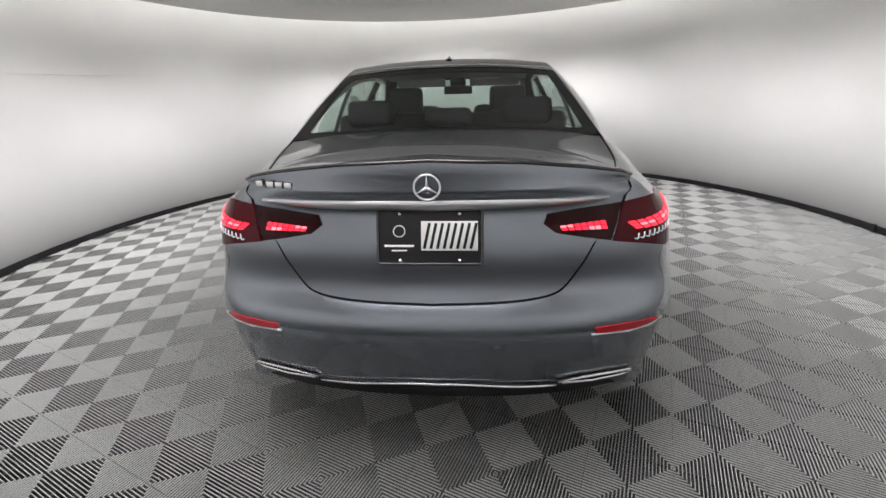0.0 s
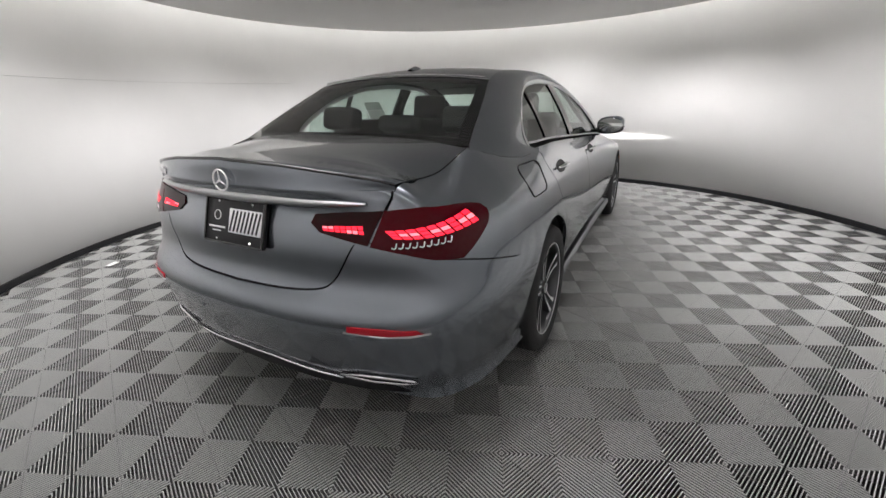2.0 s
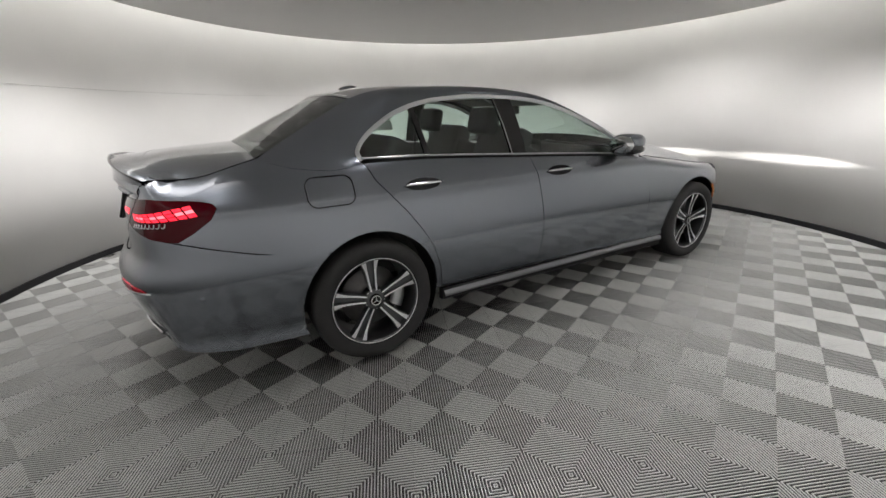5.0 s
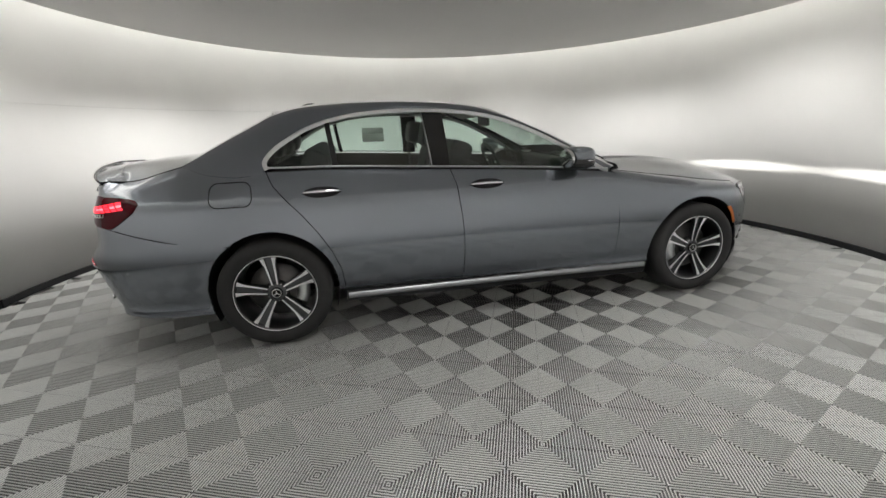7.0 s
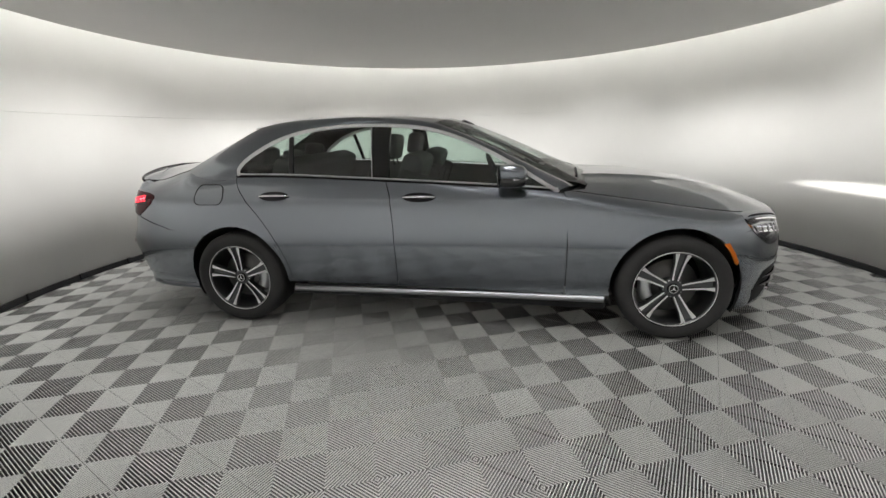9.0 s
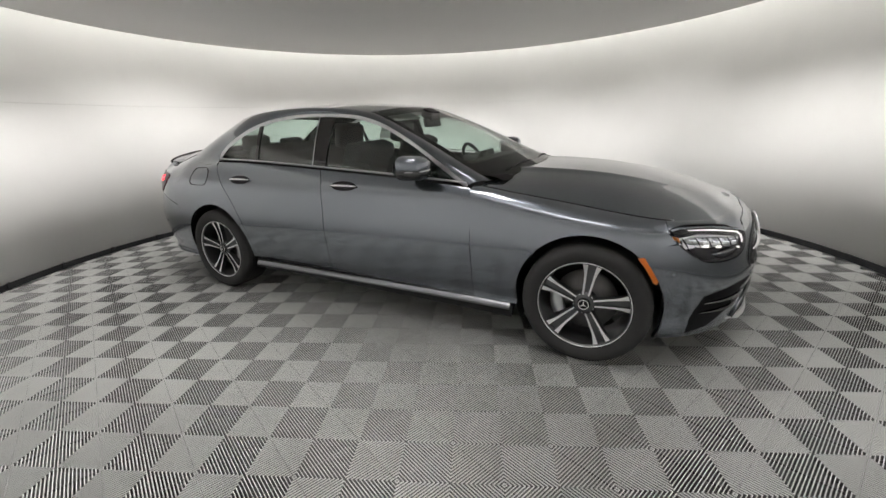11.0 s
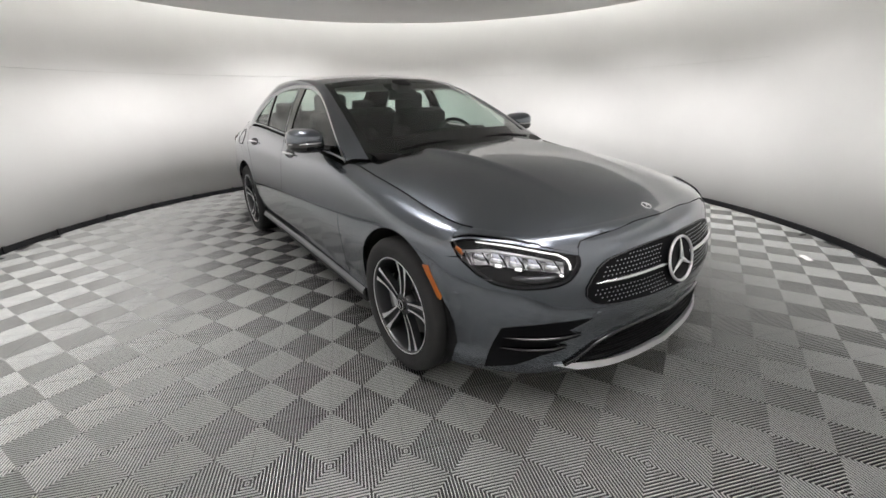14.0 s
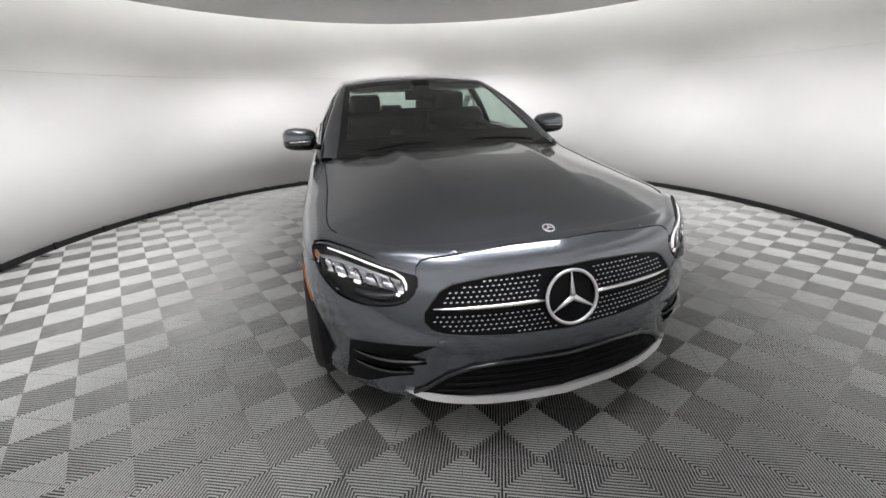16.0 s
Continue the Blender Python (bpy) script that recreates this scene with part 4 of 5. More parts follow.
vents = pair("side_vent", panel(vent, proud(0.002), 0.03, 0.0, lip=0.004), MESH_BLACK, "black side air vent with fins")
for (x0, z0), (x1, z1) in (((0.74, 0.372), (0.50, 0.388)), ((0.75, 0.318), (0.545, 0.332))):
    fin = [skin(nose(x0 + (x1 - x0) * t), z0 + (z1 - z0) * t, 0.004 + 0.010 * math.sin(math.pi * t)) for t in np.linspace(0, 1, 9)]
    bm = tube(fin, [0.004, 0.009, 0.011, 0.012, 0.012, 0.012, 0.011, 0.008, 0.003], 8, 0.6)
    twin = flipped(bm)
    part("vent_fin", bm, GLOSS_BLACK, vents[0])
    part("vent_fin", twin, GLOSS_BLACK, vents[1])

# ---------- tail lamps ----------
outer_lens = onto([(0.586, -2.44, 0.951), (0.640, -2.41, 0.957), (0.700, -2.375, 0.962), (0.772, -2.248, 0.957), (0.800, -2.190, 0.950), (0.819, -2.150, 0.938), (0.829, -2.132, 0.918), (0.832, -2.138, 0.898), (0.833, -2.160, 0.870), (0.818, -2.233, 0.818), (0.797, -2.297, 0.784),
                   (0.734, -2.388, 0.797), (0.665, -2.432, 0.818), (0.545, -2.47, 0.840), (0.565, -2.45, 0.90)])
inner_lens = onto([(0.333, -2.491, 0.903), (0.345, -2.484, 0.930), (0.46, -2.46, 0.942), (0.578, -2.44, 0.950), (0.557, -2.45, 0.90), (0.538, -2.47, 0.843), (0.451, -2.486, 0.858), (0.37, -2.498, 0.875)])
tails = pair("tail_lamp", panel(outer_lens, proud(0.005), 0.025, 0.0, lip=0.012), RED_LENS, "dark red lit tail lamp")
tails_in = pair("boot_lamp", panel(inner_lens, proud(0.005), 0.025, 0.0, lip=0.012), SMOKE_LENS, "smoked red lit lamp on the boot lid")


def cells(p0, p1, n, z_mid, z_half, lean, rows=2):
    """Slanted lit cells in two rows."""
    v, f = [], []
    for r in range(rows):
        for k in range(n):
            a, b = k / n, (k + 0.80) / n
            lo, hi = r / rows, (r + 0.80) / rows
            s = len(v)
            for u, w in ((a, lo), (b, lo), (b, hi), (a, hi)):
                p = p0 + (p1 - p0) * (u + lean * (w - 0.5))
                t = min(max(u, 0), 1)
                v.append(skin(p, z_mid(t) + z_half(t) * (2 * w - 1), 0.0065))
            f.append((s, s + 1, s + 2, s + 3))
    return v, f


def lit(v, f, owner):
    for o, sgn in zip(owner, (1, -1)):
        for i, q in enumerate(f):
            hot = len(f) // 3 <= i < 2 * len(f) // 3 and i % 3
            me = mesh_of("lit_cell", [Vector((sgn * v[j].x, v[j].y, v[j].z)) for j in q], [(0, 1, 2, 3)[::sgn]], PINK_GLOW if hot else RED_GLOW)
            part("lit_cell", me, None, o, "glowing red cell")


lit(*cells(near(0.60, -2.44), near(0.806, -2.21), 9, lambda t: 0.882 + 0.034 * t * t, lambda t: 0.012 + 0.012 * t, -0.10, 3), tails)
lit(*cells(near(0.385, -2.49), near(0.525, -2.465), 7, lambda t: 0.890 + 0.003 * t, lambda t: 0.007 + 0.007 * t, -0.05), tails_in)
for o, sgn in zip(tails, (1, -1)):
    for k in range(9):
        p = near(0.62, -2.43) + (near(0.76, -2.33) - near(0.62, -2.43)) * k / 8
        q = [skin(p + d, 0.838 + 0.010 * k / 8 + e, 0.0075) for d, e in ((-0.004, 0.018), (0.0, 0.004), (0.006, 0), (0.016, 0.003))]
        part("light_guide", tube([Vector((sgn * w.x, w.y, w.z)) for w in q], 0.0022, 5), SATIN, o)

# ---------- boot trim ----------
cs = [skin(tail(abs(x)), 0.970 + 0.004 * abs(x), 0.016) for x in np.linspace(0, 0.56, 16)]
chrome_rows = []
for q, x in zip(cs, np.linspace(0, 0.56, 16)):
    hh = 0.018 * (1 - 0.75 * (x / 0.56) ** 2)
    chrome_rows.append((q, hh))
full = [(Vector((-q.x, q.y, q.z)), h) for q, h in chrome_rows[:0:-1]] + chrome_rows
rows = [[q + Vector((0, 0.006, h)), q + Vector((0, -0.004, h * 0.7)), q + Vector((0, -0.006, 0)), q + Vector((0, 0.0, -h)), q + Vector((0, 0.012, -h))] for q, h in full]
bm = strip(rows)
bmesh.ops.recalc_face_normals(bm, faces=bm.faces[:])
part("boot_strip", bm, SATIN, boot, "bright chrome strip across the boot lid")
lid_p = np.linspace(tail(0.72), LAST, 60)
lid_x = np.array([skin(p, 1.015).x for p in lid_p])
rows = []
for x in np.linspace(-0.600, 0.600, 33):
    e = 1 - (abs(x) / 0.612) ** 2
    yb = -2.362 - 0.184 * (0.35 * e + 0.65 * e ** 0.5)
    zt = boot_fn(x, yb + 0.062).z + 0.003 * min(1, 6 * e) + 0.010 * e
    foot = skin(float(np.interp(-abs(x), -lid_x, lid_p)), 1.015, 0.003)
    rows.append([(x, yb + 0.15, boot_fn(x, yb + 0.15).z + 0.001), (x, yb + 0.07, max(boot_fn(x, yb + 0.07).z + 0.002, zt - 0.008)), (x, yb, zt), (x, yb - 0.003, zt - 0.006), (x, foot.y * 0.4 + (yb + 0.004) * 0.6, 0.4 * foot.z + 0.6 * (zt - 0.010)), (x, foot.y, foot.z)])
bm = strip(rows)
bmesh.ops.recalc_face_normals(bm, faces=bm.faces[:])
part("boot_spoiler", bm, PAINT, boot, "slim grey boot spoiler with a black edge")
part("spoiler_edge", tube([Vector(r[2]) + Vector((0, -0.002, -0.001)) for r in rows], 0.0055, 6), GLOSS_BLACK, boot)
rc = skin(LAST, 1.03, 0.008)
emblem(0.036, 0.0030, (0, rc.y - 0.004, 1.030), Matrix.Rotation(radians(-90), 4, "Z"), boot)
for k in range(4):
    x0 = -0.545 + 0.034 * k + (0.010 if k else 0)
    q = skin(tail(abs(x0)), 1.024, 0.003)
    part("model_bar", block((0.024, 0.004, 0.022), (x0 + 0.012, q.y, q.z), 0.0012, 1, (0, 0, -14)), CHROME, boot, "small chrome bar in place of lettering")

# number plate: dark frame, white field of slanted bars, small pale bars
plate_turn = pose(0, -2.524, 0.872, -17.5, 0, 0)


def on_plate(bm):
    bm.transform(plate_turn)
    return bm


plate = part("number_plate", on_plate(block((0.312, 0.014, 0.166), (0, 0, 0), 0.004)), BLACK, boot, "black dealer plate in a dark frame")
part("plate_frame", on_plate(tube([(x, -0.010, z) for x, z in loop(-0.153, 0.153, -0.080, 0.080, 0.008, 3)], 0.0045, 6, closed=True, up=Vector((0, 1, 0)))), GLOSS_BLACK, plate)
part("white_field", on_plate(block((0.166, 0.003, 0.088), (0.058, -0.009, 0.004), 0.001, 1)), WHITE, plate, "white field with slanted black bars")
for k in range(8):
    bm = block((0.0085, 0.002, 0.078), (0, 0, 0), 0.0005, 1)
    bm.transform(pose(-0.008 + 0.0195 * k, -0.0112, 0.004, 0, 12, 0))
    part("slanted_bar", on_plate(bm), BLACK, plate)
for z, w, h in ((-0.026, 0.088, 0.007), (-0.040, 0.046, 0.004)):
    part("pale_bar", on_plate(block((w, 0.002, h), (-0.090, -0.0085, z), 0.0005, 1)), WHITE, plate)
part("plate_mark", on_plate(tube([(-0.090 + 0.017 * math.cos(a), -0.0085, 0.018 + 0.017 * math.sin(a)) for a in (2 * math.pi * k / 24 for k in range(24))], 0.0016, 5, closed=True, up=Vector((0, 1, 0)))), WHITE, plate)
for x in (-0.088, 0.088):
    for z in (-0.070, 0.070):
        bm = lathe([(0.0001, 0.003), (0.004, 0.0025), (0.0055, 0)], 12)
        bm.transform(pose(x, -0.0075, z, 0, 0, -90))
        part("plate_screw", on_plate(bm), CHROME, plate)

# rear reflectors, exhaust trims, chrome line
refl = [(near(x, y), z) for x, y, z in ((0.490, -2.555, 0.588), (0.60, -2.525, 0.588), (0.70, -2.47, 0.578), (0.72, -2.452, 0.565), (0.62, -2.514, 0.562), (0.50, -2.555, 0.568))]
pair("rear_reflector", panel(refl, proud(0.004), 0.03, 0.0, lip=0.006), RED_REFLECTOR, "red rear reflector")
ref_line = [skin(near(x, y), z, 0.004) for x, y, z in ((0.48, -2.557, 0.566), (0.60, -2.52, 0.559), (0.68, -2.48, 0.558), (0.735, -2.44, 0.562))]
pair("reflector_trim", tube(ref_line, 0.0035, 6), SATIN)
ex = [(tail(x), z) for x, z in ((0.42, 0.346), (0.50, 0.358), (0.60, 0.360), (0.69, 0.350), (0.703, 0.342), (0.66, 0.334), (0.55, 0.332), (0.44, 0.336))]
pair("exhaust_opening", panel(ex, proud(0.003), 0.03, 0.0, lip=0.02), BLACK)
ring_pts = [skin(p, v, 0.010) for p, v in ex]
pair("exhaust_trim", tube(ring_pts, 0.0055, 8, closed=True), CHROME, "chrome exhaust trim")
lower = [skin(tail(x), 0.335 + 0.012 * math.cos(min(x / 0.42, 1) * math.pi), 0.010) for x in np.linspace(0, 0.42, 12)]
part("rear_chrome_line", tube([Vector((-q.x, q.y, q.z)) for q in lower[:0:-1]] + lower, 0.0048, 8), CHROME, car)
diff = [(LAST, 0.31), (tail(0.2), 0.31), (tail(0.42), 0.318), (tail(0.62), 0.30), (tail(0.68), 0.28), (tail(0.5), 0.262), (LAST, 0.258)]
part("rear_diffuser", panel(diff, proud(0.004), 0.04, 0.0, lip=0.03, both=True), BLACK, car)

# roof antenna fin
rows = []
for t in np.linspace(0, 1, 9):
    y, h, w = -1.28 + 0.15 * t, 0.026 * math.sin(math.pi * min(1, (1 - t) * 0.9 + 0.02)) ** 0.8, 0.018 * (1 - t) ** 0.6 + 0.001
    z0 = 1.432
    rows.append([(-w, y, z0), (-w * 0.7, y, z0 + h * 0.6), (0, y, z0 + h), (w * 0.7, y, z0 + h * 0.6), (w, y, z0)])
bm = strip(rows)
bmesh.ops.recalc_face_normals(bm, faces=bm.faces[:])
part("antenna_fin", bm, PAINT, car)

# ---------- door mirrors ----------
def mirror_body(scale, cx, cy, cz):
    bm = bmesh.new()
    bmesh.ops.create_uvsphere(bm, u_segments=28, v_segments=18, radius=1)
    for q in bm.verts:
        x, y, z = q.co
        r = lambda c, e: math.copysign(abs(c) ** e, c)
        q.co = Vector((r(x, 0.75) * scale[0], (r(y, 0.8) * scale[1] if y > 0 else r(y, 0.45) * scale[1] * 0.55), r(z, 0.72) * scale[2]))
        q.co.z += 0.018 * (q.co.x / scale[0]) * 0.4
    bm.transform(Matrix.Translation((cx, cy, cz)))
    return bm


mirrors = pair("door_mirror", mirror_body((0.105, 0.112, 0.064), 0.893, 0.46, 1.052), PAINT, "grey door mirror with a black lower half")
for o, s in zip(mirrors, (1, -1)):
    low = mirror_body((0.106, 0.113, 0.045), 0.893, 0.46, 1.015)
    if s < 0:
        low = flipped(low)
    part("mirror_base", low, GLOSS_BLACK, o)
    turn_line = [(s * (0.893 + 0.107 * math.sin(a)), 0.46 + 0.115 * math.cos(a), 1.031) for a in np.linspace(-1.0, 1.35, 14)]
    part("turn_strip", tube(turn_line, 0.005, 6), CHROME, o)
    part("mirror_foot", tube([(s * 0.755, 0.55, 0.985), (s * 0.80, 0.53, 0.995), (s * 0.85, 0.50, 1.01)], [0.022, 0.018, 0.022], 8), GLOSS_BLACK, o)
    bm = lathe([(0.0001, 0), (0.078, 0), (0.080, -0.004)], 28)
    bm.transform(pose(s * 0.896, 0.394, 1.043, 0, 0, -90) @ Matrix.Diagonal((1, 1.18, 0.72, 1)))
    part("mirror_glass", bm, CHROME, o)

# wipers
for x0, x1 in ((-0.55, 0.05), (0.0, 0.50)):
    pts = []
    for t in np.linspace(0, 1, 8):
        x = x0 + (x1 - x0) * t
        s = abs(x) / 0.66
        pts.append((x, 0.86 + 0.115 * (1 - s**2.2) - 0.02 * math.sin(math.pi * t), 0.975 + 0.022 * (1 - s**2.2) + 0.018 * math.sin(math.pi * t)))
    part("wiper", tube(pts, 0.007, 6), BLACK, car)
cowl = [(x, 0.90 + 0.10 * (1 - (abs(x) / 0.66) ** 2.2), 0.968) for x in np.linspace(-0.66, 0.66, 17)]
part("cowl", strip([[Vector(q) + Vector((0, -0.07, 0.012)) for q in cowl], [Vector(q) for q in cowl], [Vector(q) + Vector((0, 0.05, -0.02)) for q in cowl]]), BLACK, car)

# ---------- wheels ----------
def wheel_at(x, y, side, phase):
    hub = new("wheel")
    hub.parent = car
    hub["label"] = "five twin-spoke alloy wheel with a black tyre"
    hub.location = (x, y, HUB_Z)
    tyre = lathe([(0.238, -0.105), (0.262, -0.117), (0.300, -0.122), (0.322, -0.112), (0.333, -0.090), (0.335, -0.03), (0.335, 0.03), (0.333, 0.090), (0.322, 0.112), (0.300, 0.121), (0.285, 0.1235), (0.262, 0.118), (0.246, 0.110), (0.238, 0.104)], 64)
    grooves = [lathe([(0.3353, c - 0.004), (0.3358, c), (0.3353, c + 0.004)], 48) for c in (-0.06, -0.02, 0.02, 0.06)]
    part("tyre", tyre, RUBBER, hub)
    for g in grooves:
        part("tread_groove", g, BLACK, hub)
    rim = lathe([(0.240, 0.100), (0.2445, 0.106), (0.240, 0.111), (0.232, 0.107), (0.228, 0.092), (0.222, 0.03), (0.218, -0.09), (0.236, -0.105)], 64)
    part("rim_barrel", rim, DARK_ALLOY, hub)
    lip = lathe([(0.2420, 0.1075), (0.2405, 0.1120), (0.2375, 0.1110), (0.2360, 0.1060)], 64)
    part("rim_lip", lip, ALLOY, hub, "machined bright rim edge")
    for k in range(5):
        for s in (-1, 1):
            axis = radians(phase + 72 * k)
            c, si = math.cos(axis), math.sin(axis)
            rows, n = [], 10
            for i in range(n + 1):
                t = i / n
                r = 0.052 + 0.180 * t
                mid = s * (0.015 + 0.014 * t)
                flare = max(0.0, (t - 0.62) / 0.38) ** 1.4
                lo, hi = mid - (0.0045 + 0.0025 * t + 0.004 * flare * (s < 0)), mid + (0.0045 + 0.0025 * t + 0.004 * flare * (s > 0))
                lo, hi = lo - 0.010 * flare * (s < 0), hi + 0.010 * flare * (s > 0)
                h = 0.084 + 0.016 * t - 0.006 * math.sin(math.pi * t)
                P = lambda off, hh: (hh, r * c - off * si, r * si + off * c)
                rows.append([P(lo - 0.002, h - 0.036), P(lo, h), P(hi, h), P(hi + 0.002, h - 0.036)])
            bm = strip(rows)
            bmesh.ops.recalc_face_normals(bm, faces=bm.faces[:])
            ob = part("spoke", bm, DARK_ALLOY, hub, smooth=False)
            ob.data.materials.append(ALLOY)
            for p in ob.data.polygons:
                if abs(p.normal.x) > 0.8:
                    p.material_index = 1
    for k in range(5):
        axis = radians(phase + 72 * k)
        c, si = math.cos(axis), math.sin(axis)
        rows = []
        for r, w in ((0.05, 0.012), (0.12, 0.017), (0.19, 0.024), (0.231, 0.034)):
            rows.append([(0.064 + 0.08 * (r - 0.05), r * c - o * si, r * si + o * c) for o in (-w, 0, w)])
        part("spoke_web", strip(rows), DARK_ALLOY, hub)
    part("hub_disc", lathe([(0.0001, 0.080), (0.040, 0.080), (0.058, 0.076), (0.066, 0.060), (0.070, 0.04)], 40), DARK_ALLOY, hub)
    part("hub_cap", lathe([(0.0001, 0.094), (0.020, 0.094), (0.031, 0.090), (0.034, 0.080)], 32), GLOSS_BLACK, hub)
    cap = emblem(0.026, 0.0022, (0.094, 0, 0), Matrix.Identity(4), hub)
    for k in range(5):
        a = radians(phase + 36 + 72 * k)
        bm = lathe([(0.0001, 0.077), (0.006, 0.077), (0.008, 0.066), (0.011, 0.064)], 10)
        bm.transform(Matrix.Translation((0, 0.052 * math.cos(a), 0.052 * math.sin(a))))
        part("wheel_bolt", bm, SATIN, hub)
    part("brake_disc", lathe([(0.06, 0.026), (0.085, 0.028), (0.095, 0.016), (0.165, 0.016), (0.168, 0.0), (0.165, -0.012)], 48), IRON, hub)
    rows = []
    for i in range(9):
        a = radians(150 + 60 * i / 8) if y > 0 else radians(-30 + 60 * i / 8)
        rows.append([(hh, rr * math.cos(a), rr * math.sin(a)) for rr, hh in ((0.118, 0.018), (0.118, 0.048), (0.150, 0.056), (0.186, 0.050), (0.192, 0.020))])
    bm = strip(rows)
    bmesh.ops.recalc_face_normals(bm, faces=bm.faces[:])
    part("brake_caliper", bm, SATIN, hub)
    if side < 0:
        hub.scale = (-1, 1, 1)
    return hub


for y, ph in ((AXLE, 82), (-AXLE, 95)):
    wheel_at(0.783, y, 1, ph)
    wheel_at(-0.783, y, -1, ph)


# ---------- cabin ----------
def cushion(size, centre, turn=(0, 0, 0), bevel=0.05):
    return block(size, centre, bevel, 4, turn)


part("cabin_floor", block((1.40, 2.9, 0.04), (0, -0.35, 0.34), 0.01), CABIN, car)
for s in (1, -1):
    seat = part("front_seat", cushion((0.50, 0.52, 0.16), (s * 0.37, 0.02, 0.56)), LEATHER, car, "black leather front seat")
    part("backrest", cushion((0.48, 0.15, 0.64), (s * 0.37, -0.30, 0.86), (-20, 0, 0), 0.06), LEATHER, seat)
    part("side_bolster", cushion((0.09, 0.20, 0.44), (s * 0.37 + 0.21, -0.25, 0.84), (-20, 0, 0), 0.04), LEATHER, seat)
    part("side_bolster", cushion((0.09, 0.20, 0.44), (s * 0.37 - 0.21, -0.25, 0.84), (-20, 0, 0), 0.04), LEATHER, seat)
    part("headrest", cushion((0.25, 0.11, 0.18), (s * 0.37, -0.40, 1.215), (-12, 0, 0), 0.045), LEATHER, seat)
    for k in (-0.05, 0.05):
        part("headrest_rod", tube([(s * 0.37 + k, -0.385, 1.08), (s * 0.37 + k, -0.395, 1.17)], 0.006, 6), CHROME, seat)
bench = part("rear_bench", cushion((1.30, 0.50, 0.18), (0, -0.92, 0.56)), LEATHER, car, "black leather rear bench")
part("backrest", cushion((1.28, 0.16, 0.62), (0, -1.27, 0.86), (-24, 0, 0), 0.05), LEATHER, bench)
for x in (-0.40, 0.0, 0.40):
    part("headrest", cushion((0.24, 0.10, 0.13 if x else 0.09), (x, -1.42, 1.175 if x else 1.15), (-15, 0, 0), 0.04), LEATHER, bench)
part("parcel_shelf", block((1.24, 0.44, 0.03), (0, -1.66, 1.075), 0.01), CABIN, car)
dash = part("dashboard", cushion((1.38, 0.42, 0.26), (0, 0.66, 0.86), (-6, 0, 0), 0.07), CABIN, car, "black dashboard")
part("screen", block((0.62, 0.02, 0.11), (-0.24, 0.44, 0.985), 0.006, 2, (14, 0, 0)), GLOSS_BLACK, dash)
part("centre_console", cushion((0.24, 1.0, 0.24), (0, 0.12, 0.52), (4, 0, 0), 0.04), CABIN, car)
wheel_ring = tube([(0.178 * math.cos(a), 0, 0.178 * math.sin(a)) for a in (2 * math.pi * k / 36 for k in range(36))], 0.015, 8, 1.0, up=Vector((0, 1, 0)), closed=True)
wheel_ring.transform(pose(-0.37, 0.33, 0.925, 24, 0, 0))
steer = part("steering_wheel", wheel_ring, LEATHER, car, "black steering wheel")
hubm = cushion((0.15, 0.05, 0.11), (0, 0, 0), bevel=0.02)
hubm.transform(pose(-0.37, 0.345, 0.925, 24, 0, 0))
part("steering_hub", hubm, CABIN, steer)
for k in (-1, 1):
    sp = tube([(0.06 * k, 0, 0), (0.17 * k, 0, 0.0)], 0.012, 6)
    sp.transform(pose(-0.37, 0.34, 0.925, 24, 0, 0))
    part("steering_spoke", sp, SATIN, steer)
part("inner_mirror", cushion((0.24, 0.03, 0.07), (0, 0.13, 1.285), (8, 0, 0), 0.014), CABIN, car)
part("mirror_housing", cushion((0.13, 0.10, 0.07), (0, 0.12, 1.345), (-25, 0, 0), 0.02), CABIN, car)
for s in (1, -1):
    part("sun_visor", block((0.40, 0.14, 0.018), (s * 0.30, 0.02, 1.345), 0.007, 2, (-22, 0, 0)), HEADLINER, car)
    # inner trim of the doors and posts
    trim = [(y, z) for y, z in ((0.75, 0.40), (0.75, 0.93), (0.2, 0.975), (-0.4, 1.012), (-1.0, 1.045), (-1.42, 1.05), (-1.42, 0.40))]
    bm = panel(trim, lambda y, z: Vector((0.70 - 0.05 * max(0, z - 0.9), y, z)), 0.1, 0.0, lip=0.0)
    if s < 0:
        bm = flipped(bm)
    part("door_lining", bm, CABIN, car)
    belt_bm = tube([(s * 0.595, -0.42, 1.28), (s * 0.65, -0.41, 1.0), (s * 0.70, -0.40, 0.6)], 0.014, 6, 0.3)
    part("seat_belt", belt_bm, CABIN, car)
label_bm = block((0.004, 0.20, 0.14), (-(gx(1.2) - 0.02), -0.74, 1.20), 0.001, 1, (0, -26, 0))
part("window_sheet", label_bm, PAPER, car, "plain white information sheet on a rear window")
part("dash_tag", block((0.12, 0.05, 0.003), (-0.57, 0.75, 0.985), 0.001, 1, (20, 0, 20)), WHITE, car)

# dark joints round the bonnet and the boot lid
line = [p + Vector((0, 0, 0.0008)) for p in bonnet_rim if 0.87 < p.y < 1.87]
pair("bonnet_joint", tube(line, 0.0026, 5), BLACK, parent=bonnet)
front = [skin(p, v, 0.0006) for p, v in shut]
part("bonnet_joint", tube([Vector((-q.x, q.y, q.z)) for q in front[:0:-1]] + front, 0.0026, 5), BLACK, bonnet)
line = [p + Vector((0, 0, 0.0008)) for p in boot_rim if -2.45 < p.y < -1.86]
pair("boot_joint", tube(line, 0.0024, 5), BLACK, parent=boot)

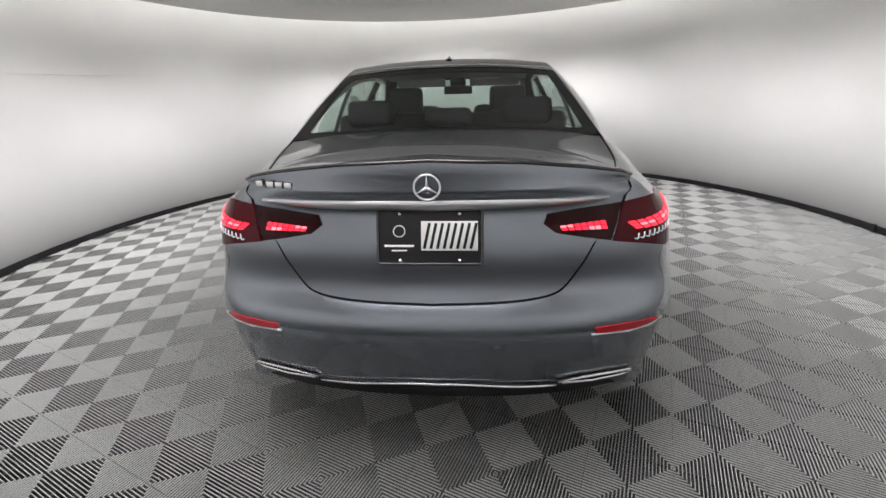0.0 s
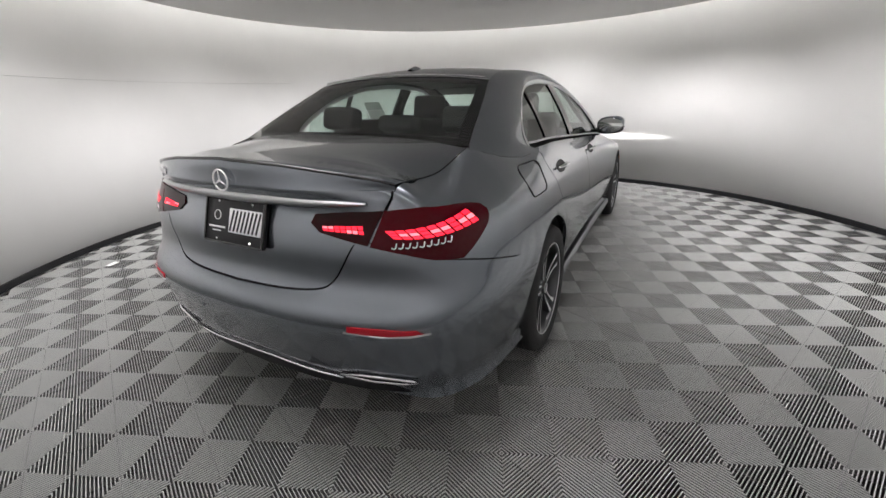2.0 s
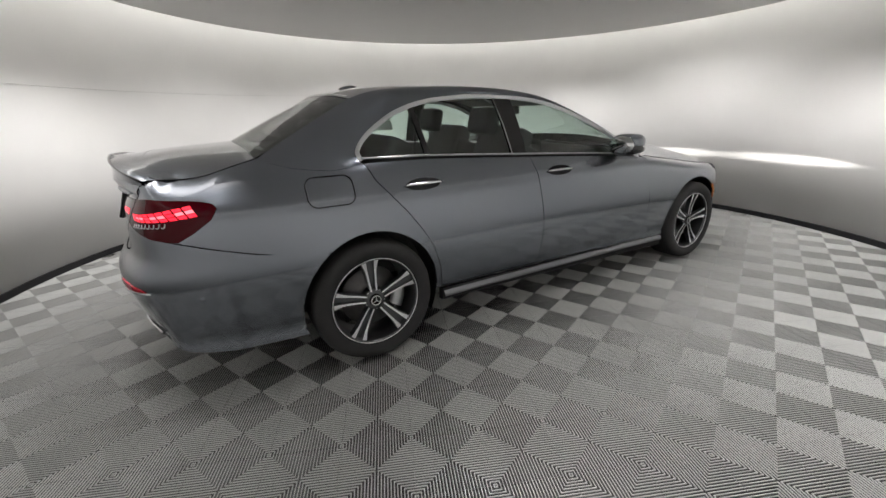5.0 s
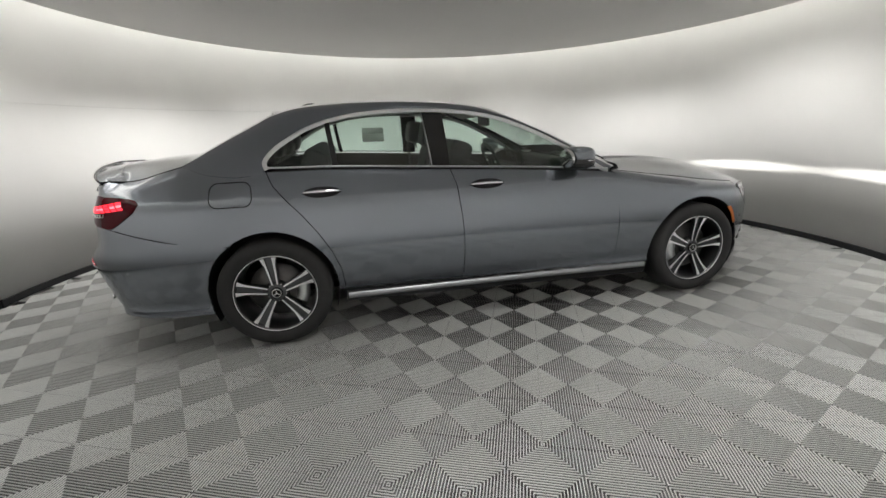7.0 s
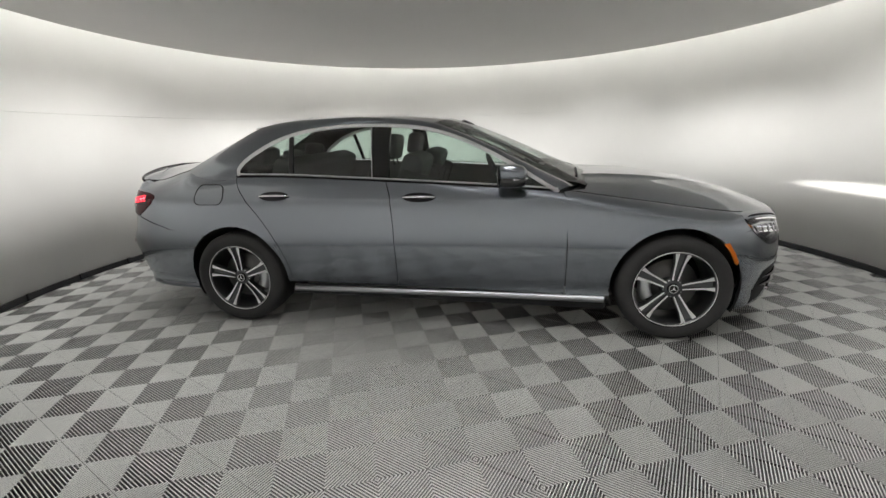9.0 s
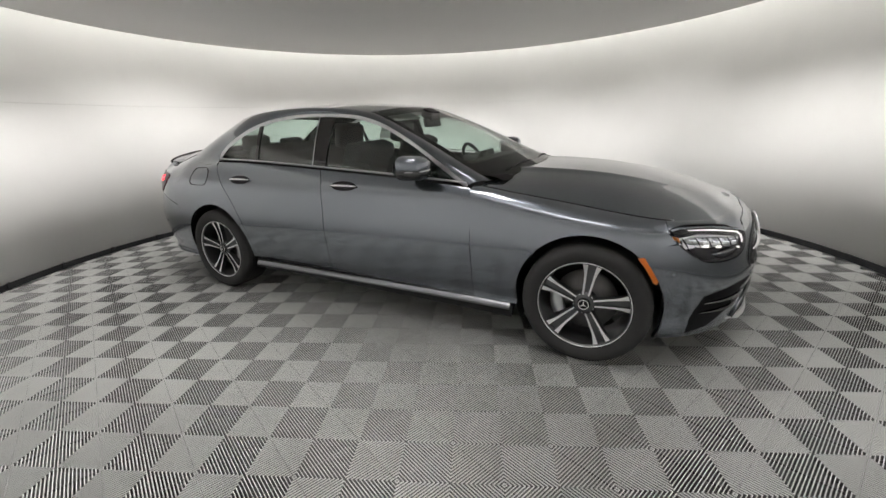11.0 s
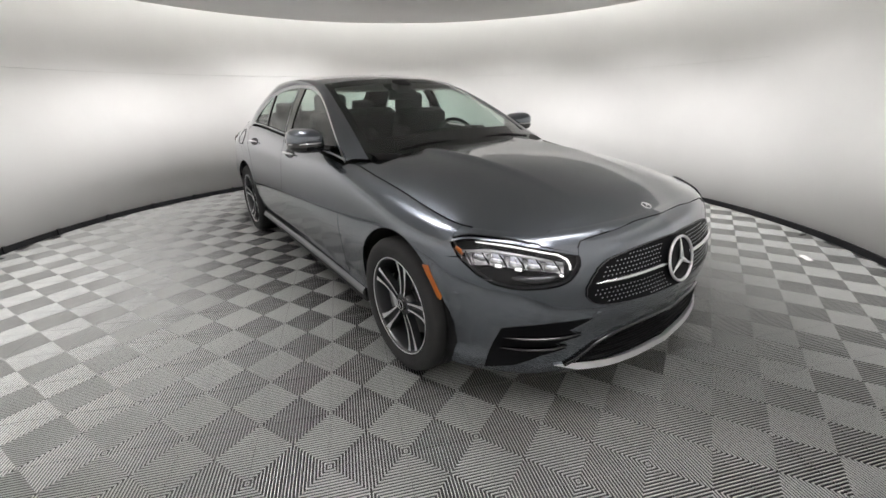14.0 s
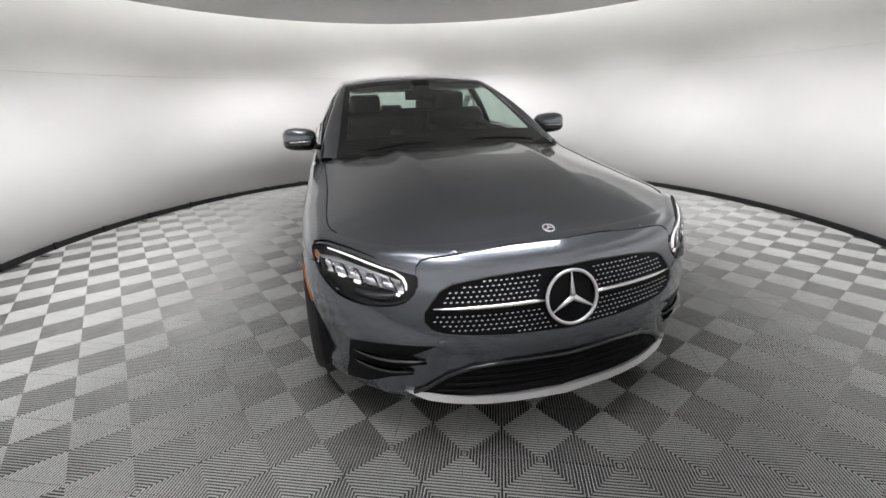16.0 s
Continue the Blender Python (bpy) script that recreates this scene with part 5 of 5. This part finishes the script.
# the left side stands a little higher on its springs, and the body is full width from the right flank over
LEAN = Matrix.Translation((0.875, 0, 0.335)) @ Matrix.Rotation(radians(1.0), 4, "Y") @ Matrix.Translation((-0.875, 0, -0.335))
WIDE = Matrix.Translation((0.9, 0, 0)) @ Matrix.Diagonal((1.022, 1, 1, 1)) @ Matrix.Translation((-0.9, 0, 0))
for ob in car.children:
    if not ob.name.startswith("wheel") or ob.name.startswith("wheel_housing"):
        ob.matrix_basis = LEAN @ WIDE @ ob.matrix_basis
    elif ob.location.x < 0:
        ob.location.x = (WIDE @ ob.location).x

# ---------- ribbed floor tiles, last: pieces of the floor ----------
TILE, TURN = 0.2850, radians(-22.75)
TU, TV = Vector((math.cos(TURN), math.sin(TURN), 0)), Vector((-math.sin(TURN), math.cos(TURN), 0))
T0 = Vector((0.897, 2.061, 0))


def tile_geometry(n=24, deep=-0.024, cap=0.22, foot=0.32, slope=0.0045):
    """Ribs with a narrow cap and sloped shoulders, square to the four edges, that meet along the diagonals."""
    v, f, tones = [], [], []
    half, pitch = TILE / 2 - 0.0010, TILE / n
    for q in range(4):
        ca, sa = ((1, 0), (0, 1), (-1, 0), (0, -1))[q]
        for k in range(n):
            c = -TILE / 2 + (k + 0.5) * pitch
            s = len(v)
            for fill, z in ((cap, 0.0), (foot, -slope), (foot, deep)):
                a, b = max(c - pitch * fill / 2, -half), min(c + pitch * fill / 2, half)
                end = half if z == 0.0 else half + 0.0006
                for x, y in ((a, -end), (b, -end), (b, -max(abs(b), 0.0005)), (a, -max(abs(a), 0.0005))):
                    v.append((x * ca - y * sa, x * sa + y * ca, z))
            f.append((s, s + 1, s + 2, s + 3))
            for r in (0, 4):
                for i in range(4):
                    j = (i + 1) % 4
                    f.append((s + r + i, s + r + 4 + i, s + r + 4 + j, s + r + j))
            # tone per face: 2 half-lit cap, 0 lit shoulders, 1 shaded walls
            tones += [2] + [0] * 4 + [1] * 4
    # rim along the four edges
    w, e, z = 0.0009, TILE / 2 - 0.0002, -0.0025
    for ca, sa in ((1, 0), (0, 1), (-1, 0), (0, -1)):
        s = len(v)
        for x, y, h in ((-e, -e, z), (e, -e, z), (e - w, -e + w, z), (-e + w, -e + w, z), (e - w, -e + w, -0.012), (-e + w, -e + w, -0.012)):
            v.append((x * ca - y * sa, x * sa + y * ca, h))
        f += [(s, s + 1, s + 2, s + 3), (s + 3, s + 2, s + 4, s + 5)]
        tones += [1, 1]
    return v, f, tones


tv, tf, tile_tones = tile_geometry()
tile_mesh = mesh_of("tile", tv, tf, RIB_LIT)
tile_mesh.materials.append(RIB_SHADED)
tile_mesh.materials.append(RIB_HALF_LIT)
tile_mesh.polygons.foreach_set("material_index", tile_tones)
spots = []
for i in range(-40, 41):
    for j in range(-40, 41):
        c = T0 + TU * TILE * (i + 0.5) + TV * TILE * (j + 0.5)
        d = math.hypot(c.x - CX, c.y - CY)
        if d < R - 0.03 + TILE * 0.72:
            # the open side, where the walk runs, first
            spots.append((d > R - TILE * 0.75, math.hypot(c.x - 1.6, c.y), c))
spots.sort(key=lambda s: (s[0], s[1]))
rest_v, rest_f, rest_tones = [], [], []
turn = Matrix.Rotation(TURN, 4, "Z")
for k, (edge, _, c) in enumerate(spots):
    if k < 300 and not edge:
        ob = new("tile", tile_mesh)
        ob.parent = floor
        ob.matrix_basis = Matrix.Translation(c) @ turn
    else:
        s = len(rest_v)
        moved = [c + turn @ Vector(p) for p in tv]
        keep = [math.hypot(p.x - CX, p.y - CY) < R - 0.004 for p in moved]
        rest_v += moved
        rest_f += [tuple(s + i for i in face) for face in tf if all(keep[i] for i in face)]
        rest_tones += [w for face, w in zip(tf, tile_tones) if all(keep[i] for i in face)]
rest = new("tile_field", mesh_of("tile_field", rest_v, rest_f, RIB_LIT))
rest.data.materials.append(RIB_SHADED)
rest.data.materials.append(RIB_HALF_LIT)
rest.data.polygons.foreach_set("material_index", rest_tones)
rest.parent = floor
tagged(rest, kind="stuff")
